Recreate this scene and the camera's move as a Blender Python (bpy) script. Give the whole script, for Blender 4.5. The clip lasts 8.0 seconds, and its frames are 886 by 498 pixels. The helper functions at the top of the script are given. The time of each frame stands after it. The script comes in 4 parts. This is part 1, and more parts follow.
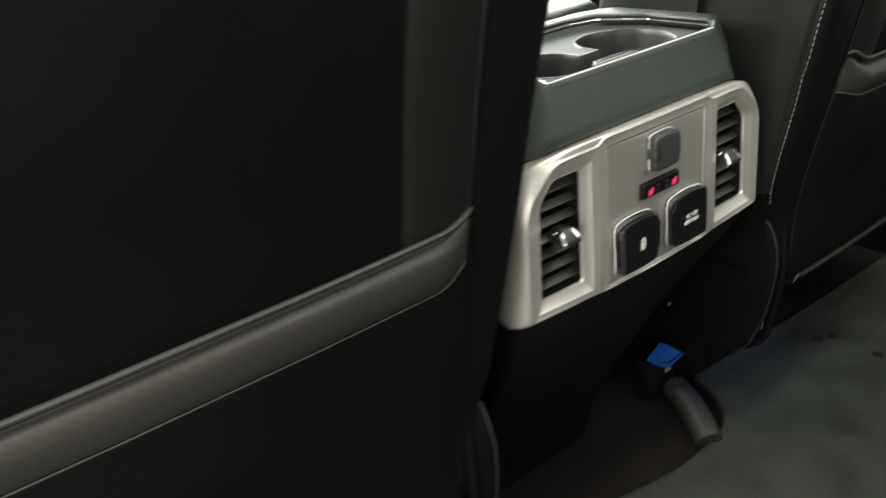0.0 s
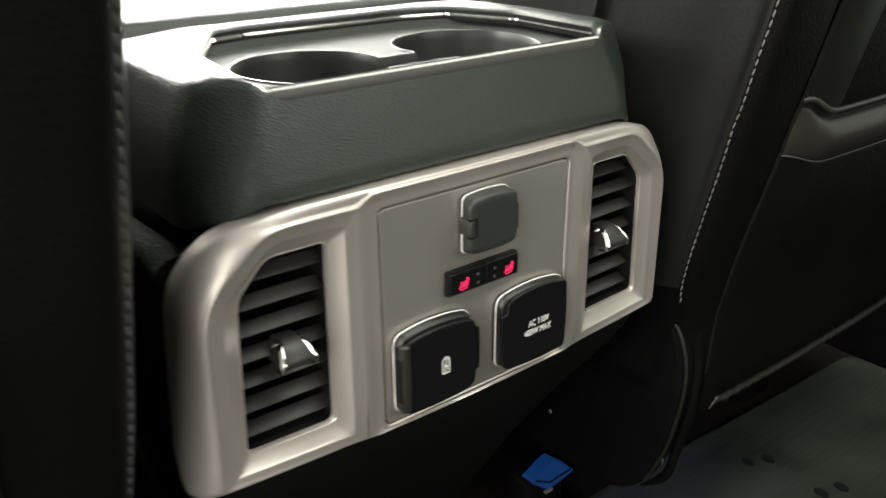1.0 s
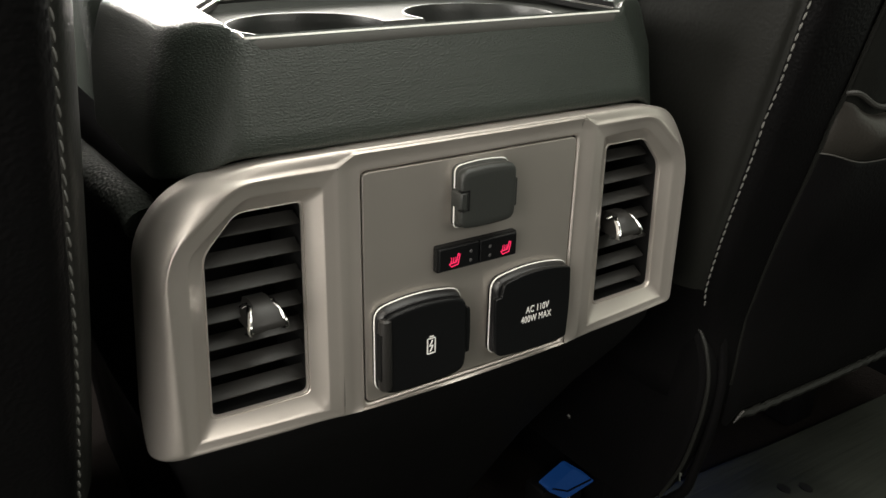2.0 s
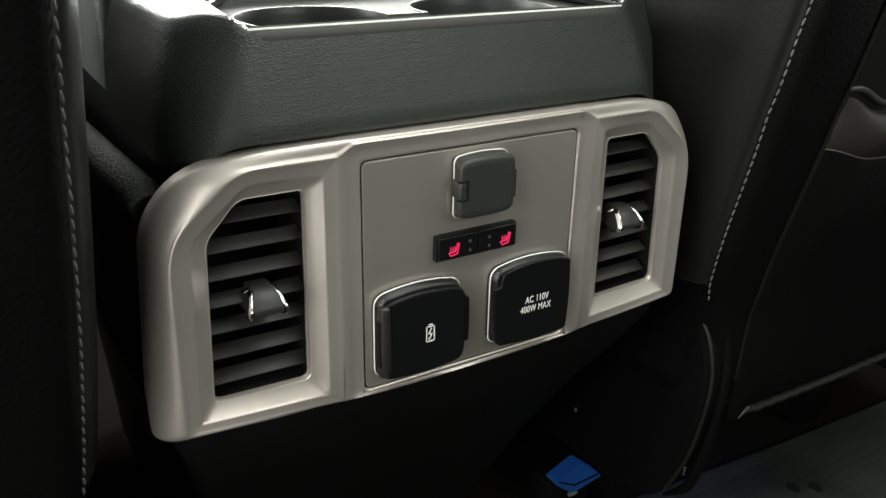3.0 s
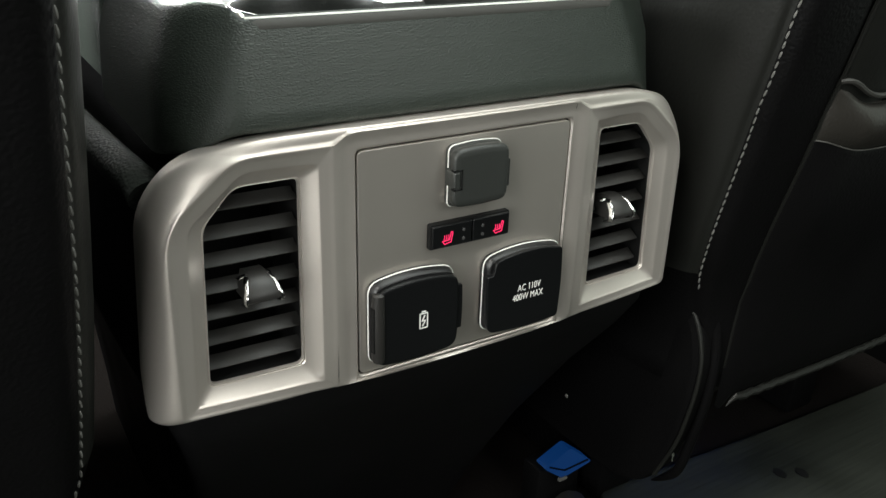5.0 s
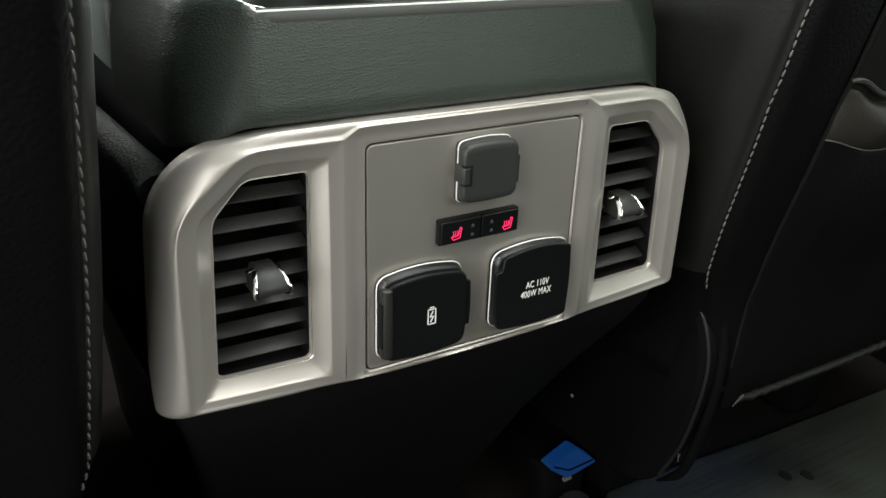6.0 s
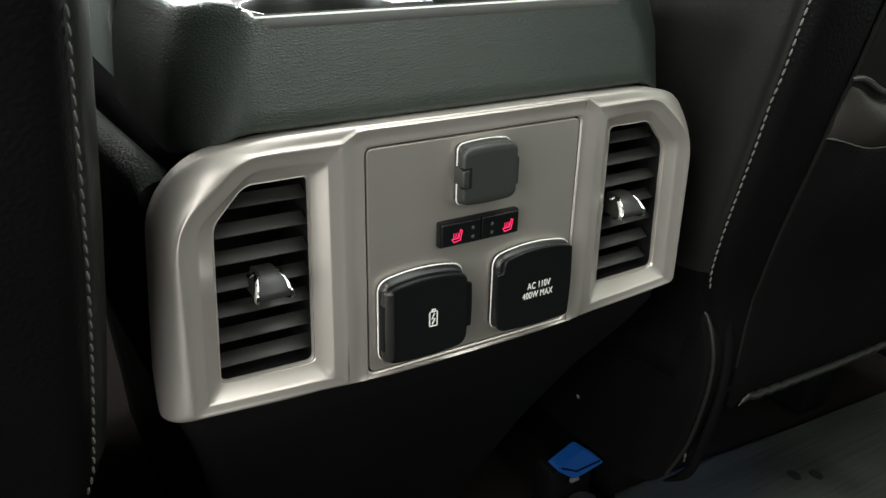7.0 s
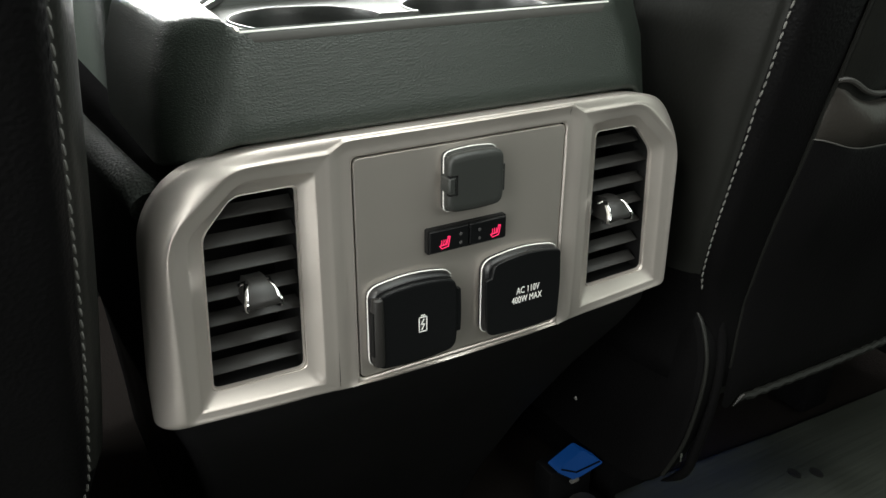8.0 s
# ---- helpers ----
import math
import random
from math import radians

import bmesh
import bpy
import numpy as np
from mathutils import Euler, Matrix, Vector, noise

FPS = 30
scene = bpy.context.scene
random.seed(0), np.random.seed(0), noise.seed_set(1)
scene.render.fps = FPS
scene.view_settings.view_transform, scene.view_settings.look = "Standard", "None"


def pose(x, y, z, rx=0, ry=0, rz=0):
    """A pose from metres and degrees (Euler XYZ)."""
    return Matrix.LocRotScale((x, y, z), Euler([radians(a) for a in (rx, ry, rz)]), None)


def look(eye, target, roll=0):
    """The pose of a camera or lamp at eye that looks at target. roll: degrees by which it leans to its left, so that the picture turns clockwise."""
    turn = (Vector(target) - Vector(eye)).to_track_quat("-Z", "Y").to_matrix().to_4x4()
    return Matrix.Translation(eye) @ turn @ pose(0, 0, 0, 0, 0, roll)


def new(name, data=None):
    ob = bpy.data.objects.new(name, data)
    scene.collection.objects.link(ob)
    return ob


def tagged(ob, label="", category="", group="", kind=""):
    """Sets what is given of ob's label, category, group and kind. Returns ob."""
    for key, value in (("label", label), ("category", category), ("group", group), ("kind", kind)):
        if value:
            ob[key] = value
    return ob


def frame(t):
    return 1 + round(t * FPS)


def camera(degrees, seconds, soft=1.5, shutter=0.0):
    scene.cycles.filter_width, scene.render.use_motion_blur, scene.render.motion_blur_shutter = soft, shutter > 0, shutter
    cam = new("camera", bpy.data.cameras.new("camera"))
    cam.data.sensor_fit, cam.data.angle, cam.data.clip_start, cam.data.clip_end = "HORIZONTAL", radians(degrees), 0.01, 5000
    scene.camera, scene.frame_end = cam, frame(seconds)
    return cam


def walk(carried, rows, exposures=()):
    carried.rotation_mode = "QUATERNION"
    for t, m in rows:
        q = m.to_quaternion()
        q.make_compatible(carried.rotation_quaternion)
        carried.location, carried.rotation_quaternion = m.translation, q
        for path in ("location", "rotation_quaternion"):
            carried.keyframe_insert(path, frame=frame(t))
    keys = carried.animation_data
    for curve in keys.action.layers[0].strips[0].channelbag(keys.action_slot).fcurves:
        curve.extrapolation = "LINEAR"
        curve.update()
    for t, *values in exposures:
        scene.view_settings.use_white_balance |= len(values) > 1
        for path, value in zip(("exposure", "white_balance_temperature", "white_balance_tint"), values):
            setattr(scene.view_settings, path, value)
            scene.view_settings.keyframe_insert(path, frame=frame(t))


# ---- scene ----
cam = camera(56.4, 8.0, shutter=0.5)
PATH = [
    (0, (-0.553, -0.42, 0.722), (0.524, 1.035, -0.129), -6.8),
    (0.5, (-0.384, -0.351, 0.681), (0.735, 1.08, -0.156), -3.2),
    (1, (-0.269, -0.308, 0.642), (0.858, 1.13, -0.171), -0.4),
    (1.5, (-0.231, -0.302, 0.615), (0.851, 1.182, -0.176), 1.0),
    (1.7, (-0.232, -0.309, 0.616), (0.818, 1.199, -0.173), 1.2),
    (2.8, (-0.226, -0.331, 0.615), (0.740, 1.231, -0.178), 1.1),
    (3, (-0.226, -0.333, 0.615), (0.738, 1.229, -0.181), 1.2),
    (3.5, (-0.221, -0.335, 0.618), (0.734, 1.221, -0.197), 1.4),
    (4, (-0.224, -0.336, 0.617), (0.738, 1.213, -0.203), 1.5),
    (4.5, (-0.226, -0.337, 0.618), (0.74, 1.208, -0.207), 1.6),
    (4.7, (-0.227, -0.336, 0.618), (0.743, 1.206, -0.210), 1.7),
    (5.8, (-0.231, -0.336, 0.617), (0.738, 1.207, -0.207), 2.2),
    (6, (-0.231, -0.335, 0.615), (0.734, 1.21, -0.209), 2.2),
    (6.5, (-0.226, -0.338, 0.614), (0.73, 1.214, -0.208), 1.8),
    (7, (-0.228, -0.339, 0.616), (0.719, 1.221, -0.204), 1.3),
    (7.5, (-0.225, -0.342, 0.618), (0.712, 1.224, -0.201), 0.9),
    (8, (-0.222, -0.348, 0.621), (0.712, 1.222, -0.196), 0.3),
]
walk(cam, [(t, look(eye, target, roll)) for t, eye, target, roll in PATH],
     exposures=[(0, 0.26, 6400, 6), (0.5, 0.26, 6520, 6), (1.0, 0.12, 6560, 9), (1.5, -0.28, 6850, 12), (3.0, -0.19, 6400, 7), (4.5, -0.04, 6280, 7), (6.0, 0.04, 6230, 6), (8.0, 0.0, 6280, 7)])


# ---- world and light ----
world = bpy.data.worlds.new("world")
scene.world = world
world.use_nodes = True
world.node_tree.nodes["Background"].inputs[0].default_value = (0.55, 0.62, 0.55, 1)
world.node_tree.nodes["Background"].inputs[1].default_value = 0.012


def area_lamp(name, eye, target, w, h, watts, colour):
    data = bpy.data.lights.new(name, "AREA")
    data.shape, data.size, data.size_y, data.energy, data.color = "RECTANGLE", w, h, watts, colour
    ob = new(name, data)
    ob.matrix_world = look(eye, target)
    return ob


area_lamp("windshield_light", (0.32, 1.42, 1.0), (0.0, 0.0, 0.50), 0.95, 0.36, 80.0, (1.0, 0.98, 0.92))
area_lamp("front_window_light", (0.88, 0.70, 0.98), (0.0, 0.3, 0.55), 1.1, 0.34, 26.0, (1.0, 0.99, 0.94))
# added overhead fill; no roof window is known in this cab
area_lamp("overhead_fill", (0.36, -0.15, 1.27), (0.36, -0.15, 0.0), 0.86, 0.80, 13.0, (0.98, 1.0, 0.93))
area_lamp("rear_window_light", (0.28, -1.14, 1.02), (0.05, 0.0, 0.50), 0.70, 0.28, 4.8, (1.0, 0.98, 0.91))
# added fill from the right rear; no door is known to stand open there
area_lamp("right_side_fill", (0.88, -0.48, 0.72), (0.0, -0.38, 0.60), 0.64, 0.74, 1.3, (0.90, 1.0, 0.86))
area_lamp("doorway_light", (-0.87, -0.45, 0.74), (0.2, -0.40, 0.64), 0.76, 0.80, 14.5, (1.0, 0.98, 0.92))
area_lamp("driver_window_light", (-0.88, 0.50, 0.98), (0.1, 0.1, 0.55), 0.7, 0.34, 27.0, (1.0, 0.99, 0.94))
area_lamp("dome_light", (-0.57, -0.28, 1.24), (-0.40, -0.20, 0.0), 0.16, 0.12, 7.5, (1.0, 0.93, 0.84))
area_lamp("footwell_light", (0.43, 0.175, 0.112), (0.41, 0.08, 0.0), 0.10, 0.03, 0.026, (0.03, 0.14, 1.0))


# ---- materials ----
def material(name):
    m = bpy.data.materials.new(name)
    m.use_nodes = True
    return m, m.node_tree.nodes, m.node_tree.links, m.node_tree.nodes["Principled BSDF"]


def surface(name, colour, rough, metal=0.0, grain=0.0, scale=400.0, vary=0.12, big=9.0, kind="NOISE", spec=0.5, coat=0.0, stretch=(1, 1, 1)):
    """A procedural surface: fine relief at one scale, tone and gloss that drift at another."""
    m, n, l, b = material(name)
    co = n.new("ShaderNodeTexCoord")
    mp = n.new("ShaderNodeMapping")
    mp.inputs["Scale"].default_value = stretch
    l.new(co.outputs["Object"], mp.inputs["Vector"])
    drift = n.new("ShaderNodeTexNoise")
    drift.inputs["Scale"].default_value, drift.inputs["Detail"].default_value = big, 6
    l.new(co.outputs["Object"], drift.inputs["Vector"])
    ramp = n.new("ShaderNodeMapRange")
    ramp.inputs["From Min"].default_value, ramp.inputs["From Max"].default_value = 0.3, 0.7
    ramp.inputs["To Min"].default_value, ramp.inputs["To Max"].default_value = 1 - vary, 1 + vary
    l.new(drift.outputs["Fac"], ramp.inputs["Value"])
    mix = n.new("ShaderNodeVectorMath")
    mix.operation = "SCALE"
    mix.inputs[0].default_value = colour
    l.new(ramp.outputs["Result"], mix.inputs["Scale"])
    l.new(mix.outputs["Vector"], b.inputs["Base Color"])
    gloss = n.new("ShaderNodeMath")
    gloss.operation = "MULTIPLY"
    gloss.inputs[1].default_value = rough
    l.new(ramp.outputs["Result"], gloss.inputs[0])
    l.new(gloss.outputs["Value"], b.inputs["Roughness"])
    b.inputs["Metallic"].default_value = metal
    b.inputs["Specular IOR Level"].default_value = spec
    b.inputs["Coat Weight"].default_value = coat
    if grain:
        if kind == "NOISE":
            tex = n.new("ShaderNodeTexNoise")
            tex.inputs["Scale"].default_value, tex.inputs["Detail"].default_value = scale, 4
            out = tex.outputs["Fac"]
        elif kind == "PEBBLE":
            warp = n.new("ShaderNodeTexNoise")
            warp.inputs["Scale"].default_value, warp.inputs["Detail"].default_value = scale * 0.7, 2
            l.new(mp.outputs["Vector"], warp.inputs["Vector"])
            push = n.new("ShaderNodeVectorMath")
            push.operation = "MULTIPLY_ADD"
            push.inputs[1].default_value = (0.7 / scale,) * 3
            l.new(warp.outputs["Color"], push.inputs[0])
            l.new(mp.outputs["Vector"], push.inputs[2])
            tex = n.new("ShaderNodeTexVoronoi")
            tex.feature = "DISTANCE_TO_EDGE"
            tex.inputs["Scale"].default_value = scale
            l.new(push.outputs["Vector"], tex.inputs["Vector"])
            pad = n.new("ShaderNodeMapRange")
            pad.interpolation_type = "SMOOTHSTEP"
            pad.inputs["From Max"].default_value = 0.32
            l.new(tex.outputs["Distance"], pad.inputs["Value"])
            out = pad.outputs["Result"]
        else:
            tex = n.new("ShaderNodeTexVoronoi")
            tex.feature = "SMOOTH_F1"
            tex.inputs["Scale"].default_value = scale
            out = tex.outputs["Distance"]
        if kind != "PEBBLE":
            l.new(mp.outputs["Vector"], tex.inputs["Vector"])
        bump = n.new("ShaderNodeBump")
        bump.inputs["Strength"].default_value, bump.inputs["Distance"].default_value = grain, 0.0003 if kind == "PEBBLE" else 0.001
        l.new(out, bump.inputs["Height"])
        l.new(bump.outputs["Normal"], b.inputs["Normal"])
    return m


def glowing(name, colour, strength):
    m, n, l, b = material(name)
    b.inputs["Base Color"].default_value = (*[c * 0.2 for c in colour], 1)
    b.inputs["Emission Color"].default_value = (*colour, 1)
    b.inputs["Emission Strength"].default_value = strength
    return m


LEATHER = surface("console_leather", (0.0190, 0.0250, 0.0198), 0.42, grain=0.46, scale=760, kind="PEBBLE", stretch=(0.55, 1, 1))
SEAT_LEATHER = surface("seat_leather", (0.0112, 0.0116, 0.0102), 0.46, grain=0.14, scale=460, kind="VORONOI", spec=0.24)
SEAT_DARK = surface("seat_back_vinyl", (0.0036, 0.0035, 0.0037), 0.5, grain=0.3, scale=500, kind="VORONOI", spec=0.07)
BORDER = surface("border_leather", (0.0070, 0.0073, 0.0064), 0.46, grain=0.14, scale=460, kind="VORONOI", spec=0.2)
SILVER = surface("satin_silver_paint", (0.606, 0.561, 0.519), 0.42, metal=0.79, grain=0.03, scale=1500, vary=0.03, big=20)
PLATE = surface("plate_silver_paint", (0.545, 0.510, 0.468), 0.42, metal=0.84, grain=0.03, scale=1500, vary=0.03, big=20)
CHROME = surface("chrome", (0.86, 0.86, 0.86), 0.15, metal=1.0, vary=0.04)
BLACK = surface("black_plastic", (0.006, 0.006, 0.0065), 0.36, grain=0.1, scale=900)
COVER = surface("satin_black_cover", (0.0045, 0.0048, 0.0052), 0.34, grain=0.05, scale=900, spec=0.22)
CHARCOAL = surface("charcoal_plastic", (0.024, 0.026, 0.024), 0.42, grain=0.15, scale=1200)
SLAT = surface("slat_plastic", (0.0185, 0.0176, 0.0162), 0.5, grain=0.1, scale=900)
SLIDER = surface("slider_plastic", (0.0160, 0.0152, 0.0142), 0.42, grain=0.1, scale=900)
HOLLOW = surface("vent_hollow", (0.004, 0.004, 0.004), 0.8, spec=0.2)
TRAY = surface("tray_rubber", (0.050, 0.053, 0.049), 0.70, grain=0.15, scale=700, spec=0.12)
WELL = surface("cup_rubber", (0.022, 0.024, 0.022), 0.40, grain=0.15, scale=700)
STRIP = surface("taupe_plastic", (0.052, 0.051, 0.046), 0.5, grain=0.05, scale=900)
LIP = surface("bright_silver_edge", (0.78, 0.76, 0.72), 0.18, metal=0.9, vary=0.03)
# near-white colour stands in for the highlight along thin silver edges
EDGE_GLINT = surface("edge_highlight_white", (0.84, 0.83, 0.79), 0.3, vary=0.03)
ROLL = surface("worn_leather_edge", (0.022, 0.025, 0.022), 0.85, grain=0.7, scale=600, kind="VORONOI", spec=0.25)
THREAD = surface("grey_thread", (0.14, 0.138, 0.128), 0.7, grain=0.3, scale=1500)
CARPET = surface("dark_carpet", (0.0105, 0.0088, 0.0080), 0.95, grain=0.9, scale=300, spec=0.05)
MAT = surface("rubber_mat", (0.0240, 0.0270, 0.0215), 0.78, grain=1.0, scale=160, vary=0.3, big=14, spec=0.2, stretch=(0.06, 1, 1))
SHELL = surface("cab_trim", (0.10, 0.10, 0.095), 0.8, grain=0.2, scale=200)
DARKTRIM = surface("dark_trim", (0.0045, 0.0044, 0.0047), 0.6, grain=0.2, scale=400, spec=0.10)
RED = glowing("red_lamp", (1.0, 0.03, 0.13), 1.2)
BLUE = glowing("blue_lamp", (0.012, 0.12, 0.50), 0.13)
BLUE_DIM = glowing("dim_blue_lamp", (0.008, 0.08, 0.36), 0.07)
PRINT = surface("white_print", (0.75, 0.75, 0.72), 0.6, vary=0.05)
HEM = surface("pocket_hem_leather", (0.0215, 0.0196, 0.0168), 0.44, grain=0.2, scale=500, kind="VORONOI", spec=0.38)
PIPING = surface("piping_leather", (0.022, 0.021, 0.019), 0.45, grain=0.1, scale=500)
DOT = surface("grey_print", (0.05, 0.05, 0.05), 0.5)


# ---- mesh helpers ----
def part(name, bm, mat, parent=None, label="", smooth=True, angle=40):
    mesh = bpy.data.meshes.new(name)
    bmesh.ops.recalc_face_normals(bm, faces=bm.faces)
    for f in bm.faces:
        f.smooth = smooth and len(f.verts) <= 4
    if smooth:
        for e in bm.edges:
            e.smooth = not (len(e.link_faces) == 2 and e.calc_face_angle(0) > radians(angle))
    bm.to_mesh(mesh)
    bm.free()
    mesh.materials.append(mat)
    ob = new(name, mesh)
    ob.parent = parent
    if label:
        ob["label"] = label
    return ob


def thing(name, label, category, group="", kind=""):
    return tagged(new(name), label, category, group, kind)


def rounded(pts, rad, n=4):
    """A closed outline of 2D points with its corners rounded; rad is one radius or one a corner."""
    out = []
    k = len(pts)
    rads = rad if isinstance(rad, (list, tuple)) else [rad] * k
    for i in range(k):
        p, a, b = Vector(pts[i]), Vector(pts[i - 1]), Vector(pts[(i + 1) % k])
        r = min(rads[i], (a - p).length * 0.48, (b - p).length * 0.48)
        s, e = p + (a - p).normalized() * r, p + (b - p).normalized() * r
        for j in range(n + 1):
            t = j / n
            out.append((1 - t) ** 2 * s + 2 * t * (1 - t) * p + t * t * e)
    return out


def loft(bm, loops, closed=True, cap=(False, False)):
    rows = [[bm.verts.new(p) for p in loop] for loop in loops]
    for a, b in zip(rows, rows[1:]):
        for i in range(len(a) if closed else len(a) - 1):
            j = (i + 1) % len(a)
            bm.faces.new((a[i], a[j], b[j], b[i]))
    if cap[0]:
        bm.faces.new(rows[0])
    if cap[1]:
        bm.faces.new(rows[-1])
    return rows


def tube(bm, pts, r, closed=False, n=8, taper=()):
    """A round bead along 3D points."""
    pts = [Vector(p) for p in pts]
    loops = []
    for i, p in enumerate(pts):
        a = pts[i - 1] if (i or closed) else p
        b = pts[(i + 1) % len(pts)] if (i < len(pts) - 1 or closed) else p
        d = (b - a).normalized()
        u = d.cross(Vector((0.31, -0.9, 0.17))).normalized()
        v = d.cross(u)
        w = r * (taper[min(i, len(pts) - 1 - i)] if min(i, len(pts) - 1 - i) < len(taper) else 1)
        loops.append([p + u * w * math.cos(2 * math.pi * k / n) + v * w * math.sin(2 * math.pi * k / n) for k in range(n)])
    if closed:
        loops.append(loops[0])
    loft(bm, loops, cap=(not closed, not closed))
    if closed:
        bmesh.ops.remove_doubles(bm, verts=bm.verts, dist=1e-6)


def box(bm, lo, hi, bevel=0.0):
    m = Matrix.Translation([(a + b) / 2 for a, b in zip(lo, hi)]) @ Matrix.Diagonal([b - a for a, b in zip(lo, hi)] + [1])
    made = bmesh.ops.create_cube(bm, size=1, matrix=m)
    if bevel:
        edges = {e for v in made["verts"] for e in v.link_edges}
        bmesh.ops.bevel(bm, geom=list(edges), offset=bevel, segments=2, affect="EDGES", profile=0.5)


def bar2d(bm, a, b, w, y, d=0.0003):
    """A printed stroke from a to b in x and z, lying on the plane y."""
    a, b = Vector(a), Vector(b)
    u = (b - a).normalized() * w / 2
    v = Vector((-u.y, u.x))
    quad = [a - u - v, b + u - v, b + u + v, a - u + v]
    loft(bm, [[Vector((p.x, y, p.y)) for p in quad], [Vector((p.x, y - d, p.y)) for p in quad]], cap=(True, True))


def spline(keys, x):
    """Smooth interpolation in a short table of (x, value)."""
    xs, ys = zip(*keys)
    if x <= xs[0]:
        return ys[0]
    for i in range(len(xs) - 1):
        if x <= xs[i + 1]:
            t = (x - xs[i]) / (xs[i + 1] - xs[i])
            p0, p1, p2, p3 = ys[max(i - 1, 0)], ys[i], ys[i + 1], ys[min(i + 2, len(ys) - 1)]
            return 0.5 * (2 * p1 + (p2 - p0) * t + (2 * p0 - 5 * p1 + 4 * p2 - p3) * t * t + (3 * p1 - p0 - 3 * p2 + p3) * t ** 3)
    return ys[-1]


def smooth_loop(pts, n=4, closed=True):
    """Catmull-Rom through points."""
    out, k = [], len(pts)
    for i in range(k if closed else k - 1):
        g = lambda j: Vector(pts[j % k]) if closed else Vector(pts[max(0, min(k - 1, j))])
        p0, p1, p2, p3 = g(i - 1), g(i), g(i + 1), g(i + 2)
        for s in range(n):
            t = s / n
            out.append(0.5 * (2 * p1 + (p2 - p0) * t + (2 * p0 - 5 * p1 + 4 * p2 - p3) * t * t + (3 * p1 - p0 - 3 * p2 + p3) * t ** 3))
    if not closed:
        out.append(Vector(pts[-1]))
    return out


# ---- the cab: floor, roof and walls ----
X1, Y0, Y1, ROOF = 0.86, -1.15, 1.60, 1.26


def wall(name, boxes, mat, label):
    bm = bmesh.new()
    for lo, hi in boxes:
        box(bm, lo, hi)
    return tagged(part(name, bm, mat, None, "", smooth=False), label, "wall", kind="structure")


bm = bmesh.new()
nx, ny = 60, 60
grid = [[bm.verts.new((-X1 + 2 * X1 * i / nx, Y0 + (Y1 - Y0) * j / ny, 0.004 * noise.noise(Vector((i * 0.3, j * 0.3, 0))) - 0.004)) for i in range(nx + 1)] for j in range(ny + 1)]
for j in range(ny):
    for i in range(nx):
        bm.faces.new((grid[j][i], grid[j][i + 1], grid[j + 1][i + 1], grid[j + 1][i]))
tagged(part("floor", bm, CARPET), "dark brown carpeted cab floor", "floor", kind="structure")
# headliner opening is cut only for the added overhead fill
wall("ceiling", [((-X1 - 0.05, Y0 - 0.05, ROOF), (-0.08, Y1, ROOF + 0.04)), ((0.80, Y0 - 0.05, ROOF), (X1 + 0.05, Y1, ROOF + 0.04)), ((-0.08, Y0 - 0.05, ROOF), (0.80, -0.57, ROOF + 0.04)), ((-0.08, 0.27, ROOF), (0.80, Y1, ROOF + 0.04))], SHELL, "plain grey cab headliner, opened for the added overhead fill")
wall("wall_rear", [((-X1, Y0 - 0.05, -0.02), (X1, Y0, 0.86)), ((-X1, Y0 - 0.05, 1.19), (X1, Y0, ROOF)), ((-X1, Y0 - 0.05, 0.86), (-0.68, Y0, 1.19)), ((0.68, Y0 - 0.05, 0.86), (X1, Y0, 1.19))], DARKTRIM, "plain dark cab rear wall with a window opening")
# the rear opening on this side is cut for the added fill
wall("wall_right", [((X1, -0.13, -0.02), (X1 + 0.05, Y1, 0.78)), ((X1, Y0 - 0.05, 1.18), (X1 + 0.05, Y1, ROOF)), ((X1, -0.13, 0.78), (X1 + 0.05, 0.12, 1.18)), ((X1, 1.27, 0.78), (X1 + 0.05, Y1, 1.18)),
                    ((X1, Y0 - 0.05, -0.02), (X1 + 0.05, -0.83, 1.18)), ((X1, -0.83, -0.02), (X1 + 0.05, -0.13, 0.32)), ((X1, -0.83, 1.10), (X1 + 0.05, -0.13, 1.18))], DARKTRIM, "dark cab side with a door-sized opening and a window opening")
# on this side the door-sized opening is the open doorway
wall("wall_left", [((-X1 - 0.05, -0.05, -0.02), (-X1, Y1, 0.78)), ((-X1 - 0.05, -0.05, 1.18), (-X1, Y1, ROOF)), ((-X1 - 0.05, -0.05, 0.78), (-X1, 0.12, 1.18)), ((-X1 - 0.05, 0.90, 0.78), (-X1, Y1, 1.18)), ((-X1 - 0.05, Y0, -0.02), (-X1, -0.85, ROOF)),
                   ((-X1 - 0.05, -0.85, -0.02), (-X1, -0.05, 0.05)), ((-X1 - 0.05, -0.85, 1.18), (-X1, -0.05, ROOF))], DARKTRIM, "dark cab side with a door-sized opening and a window opening")
wall("wall_front", [((-X1, 0.97, -0.02), (X1, Y1, 0.75))], DARKTRIM, "plain dark dashboard side of the cab")

# ---- centre console ----
console = thing("center_console", "dark leather wrapped center console with satin silver rear panel", "center console")


def bow(x):
    return 0.12 * x * x


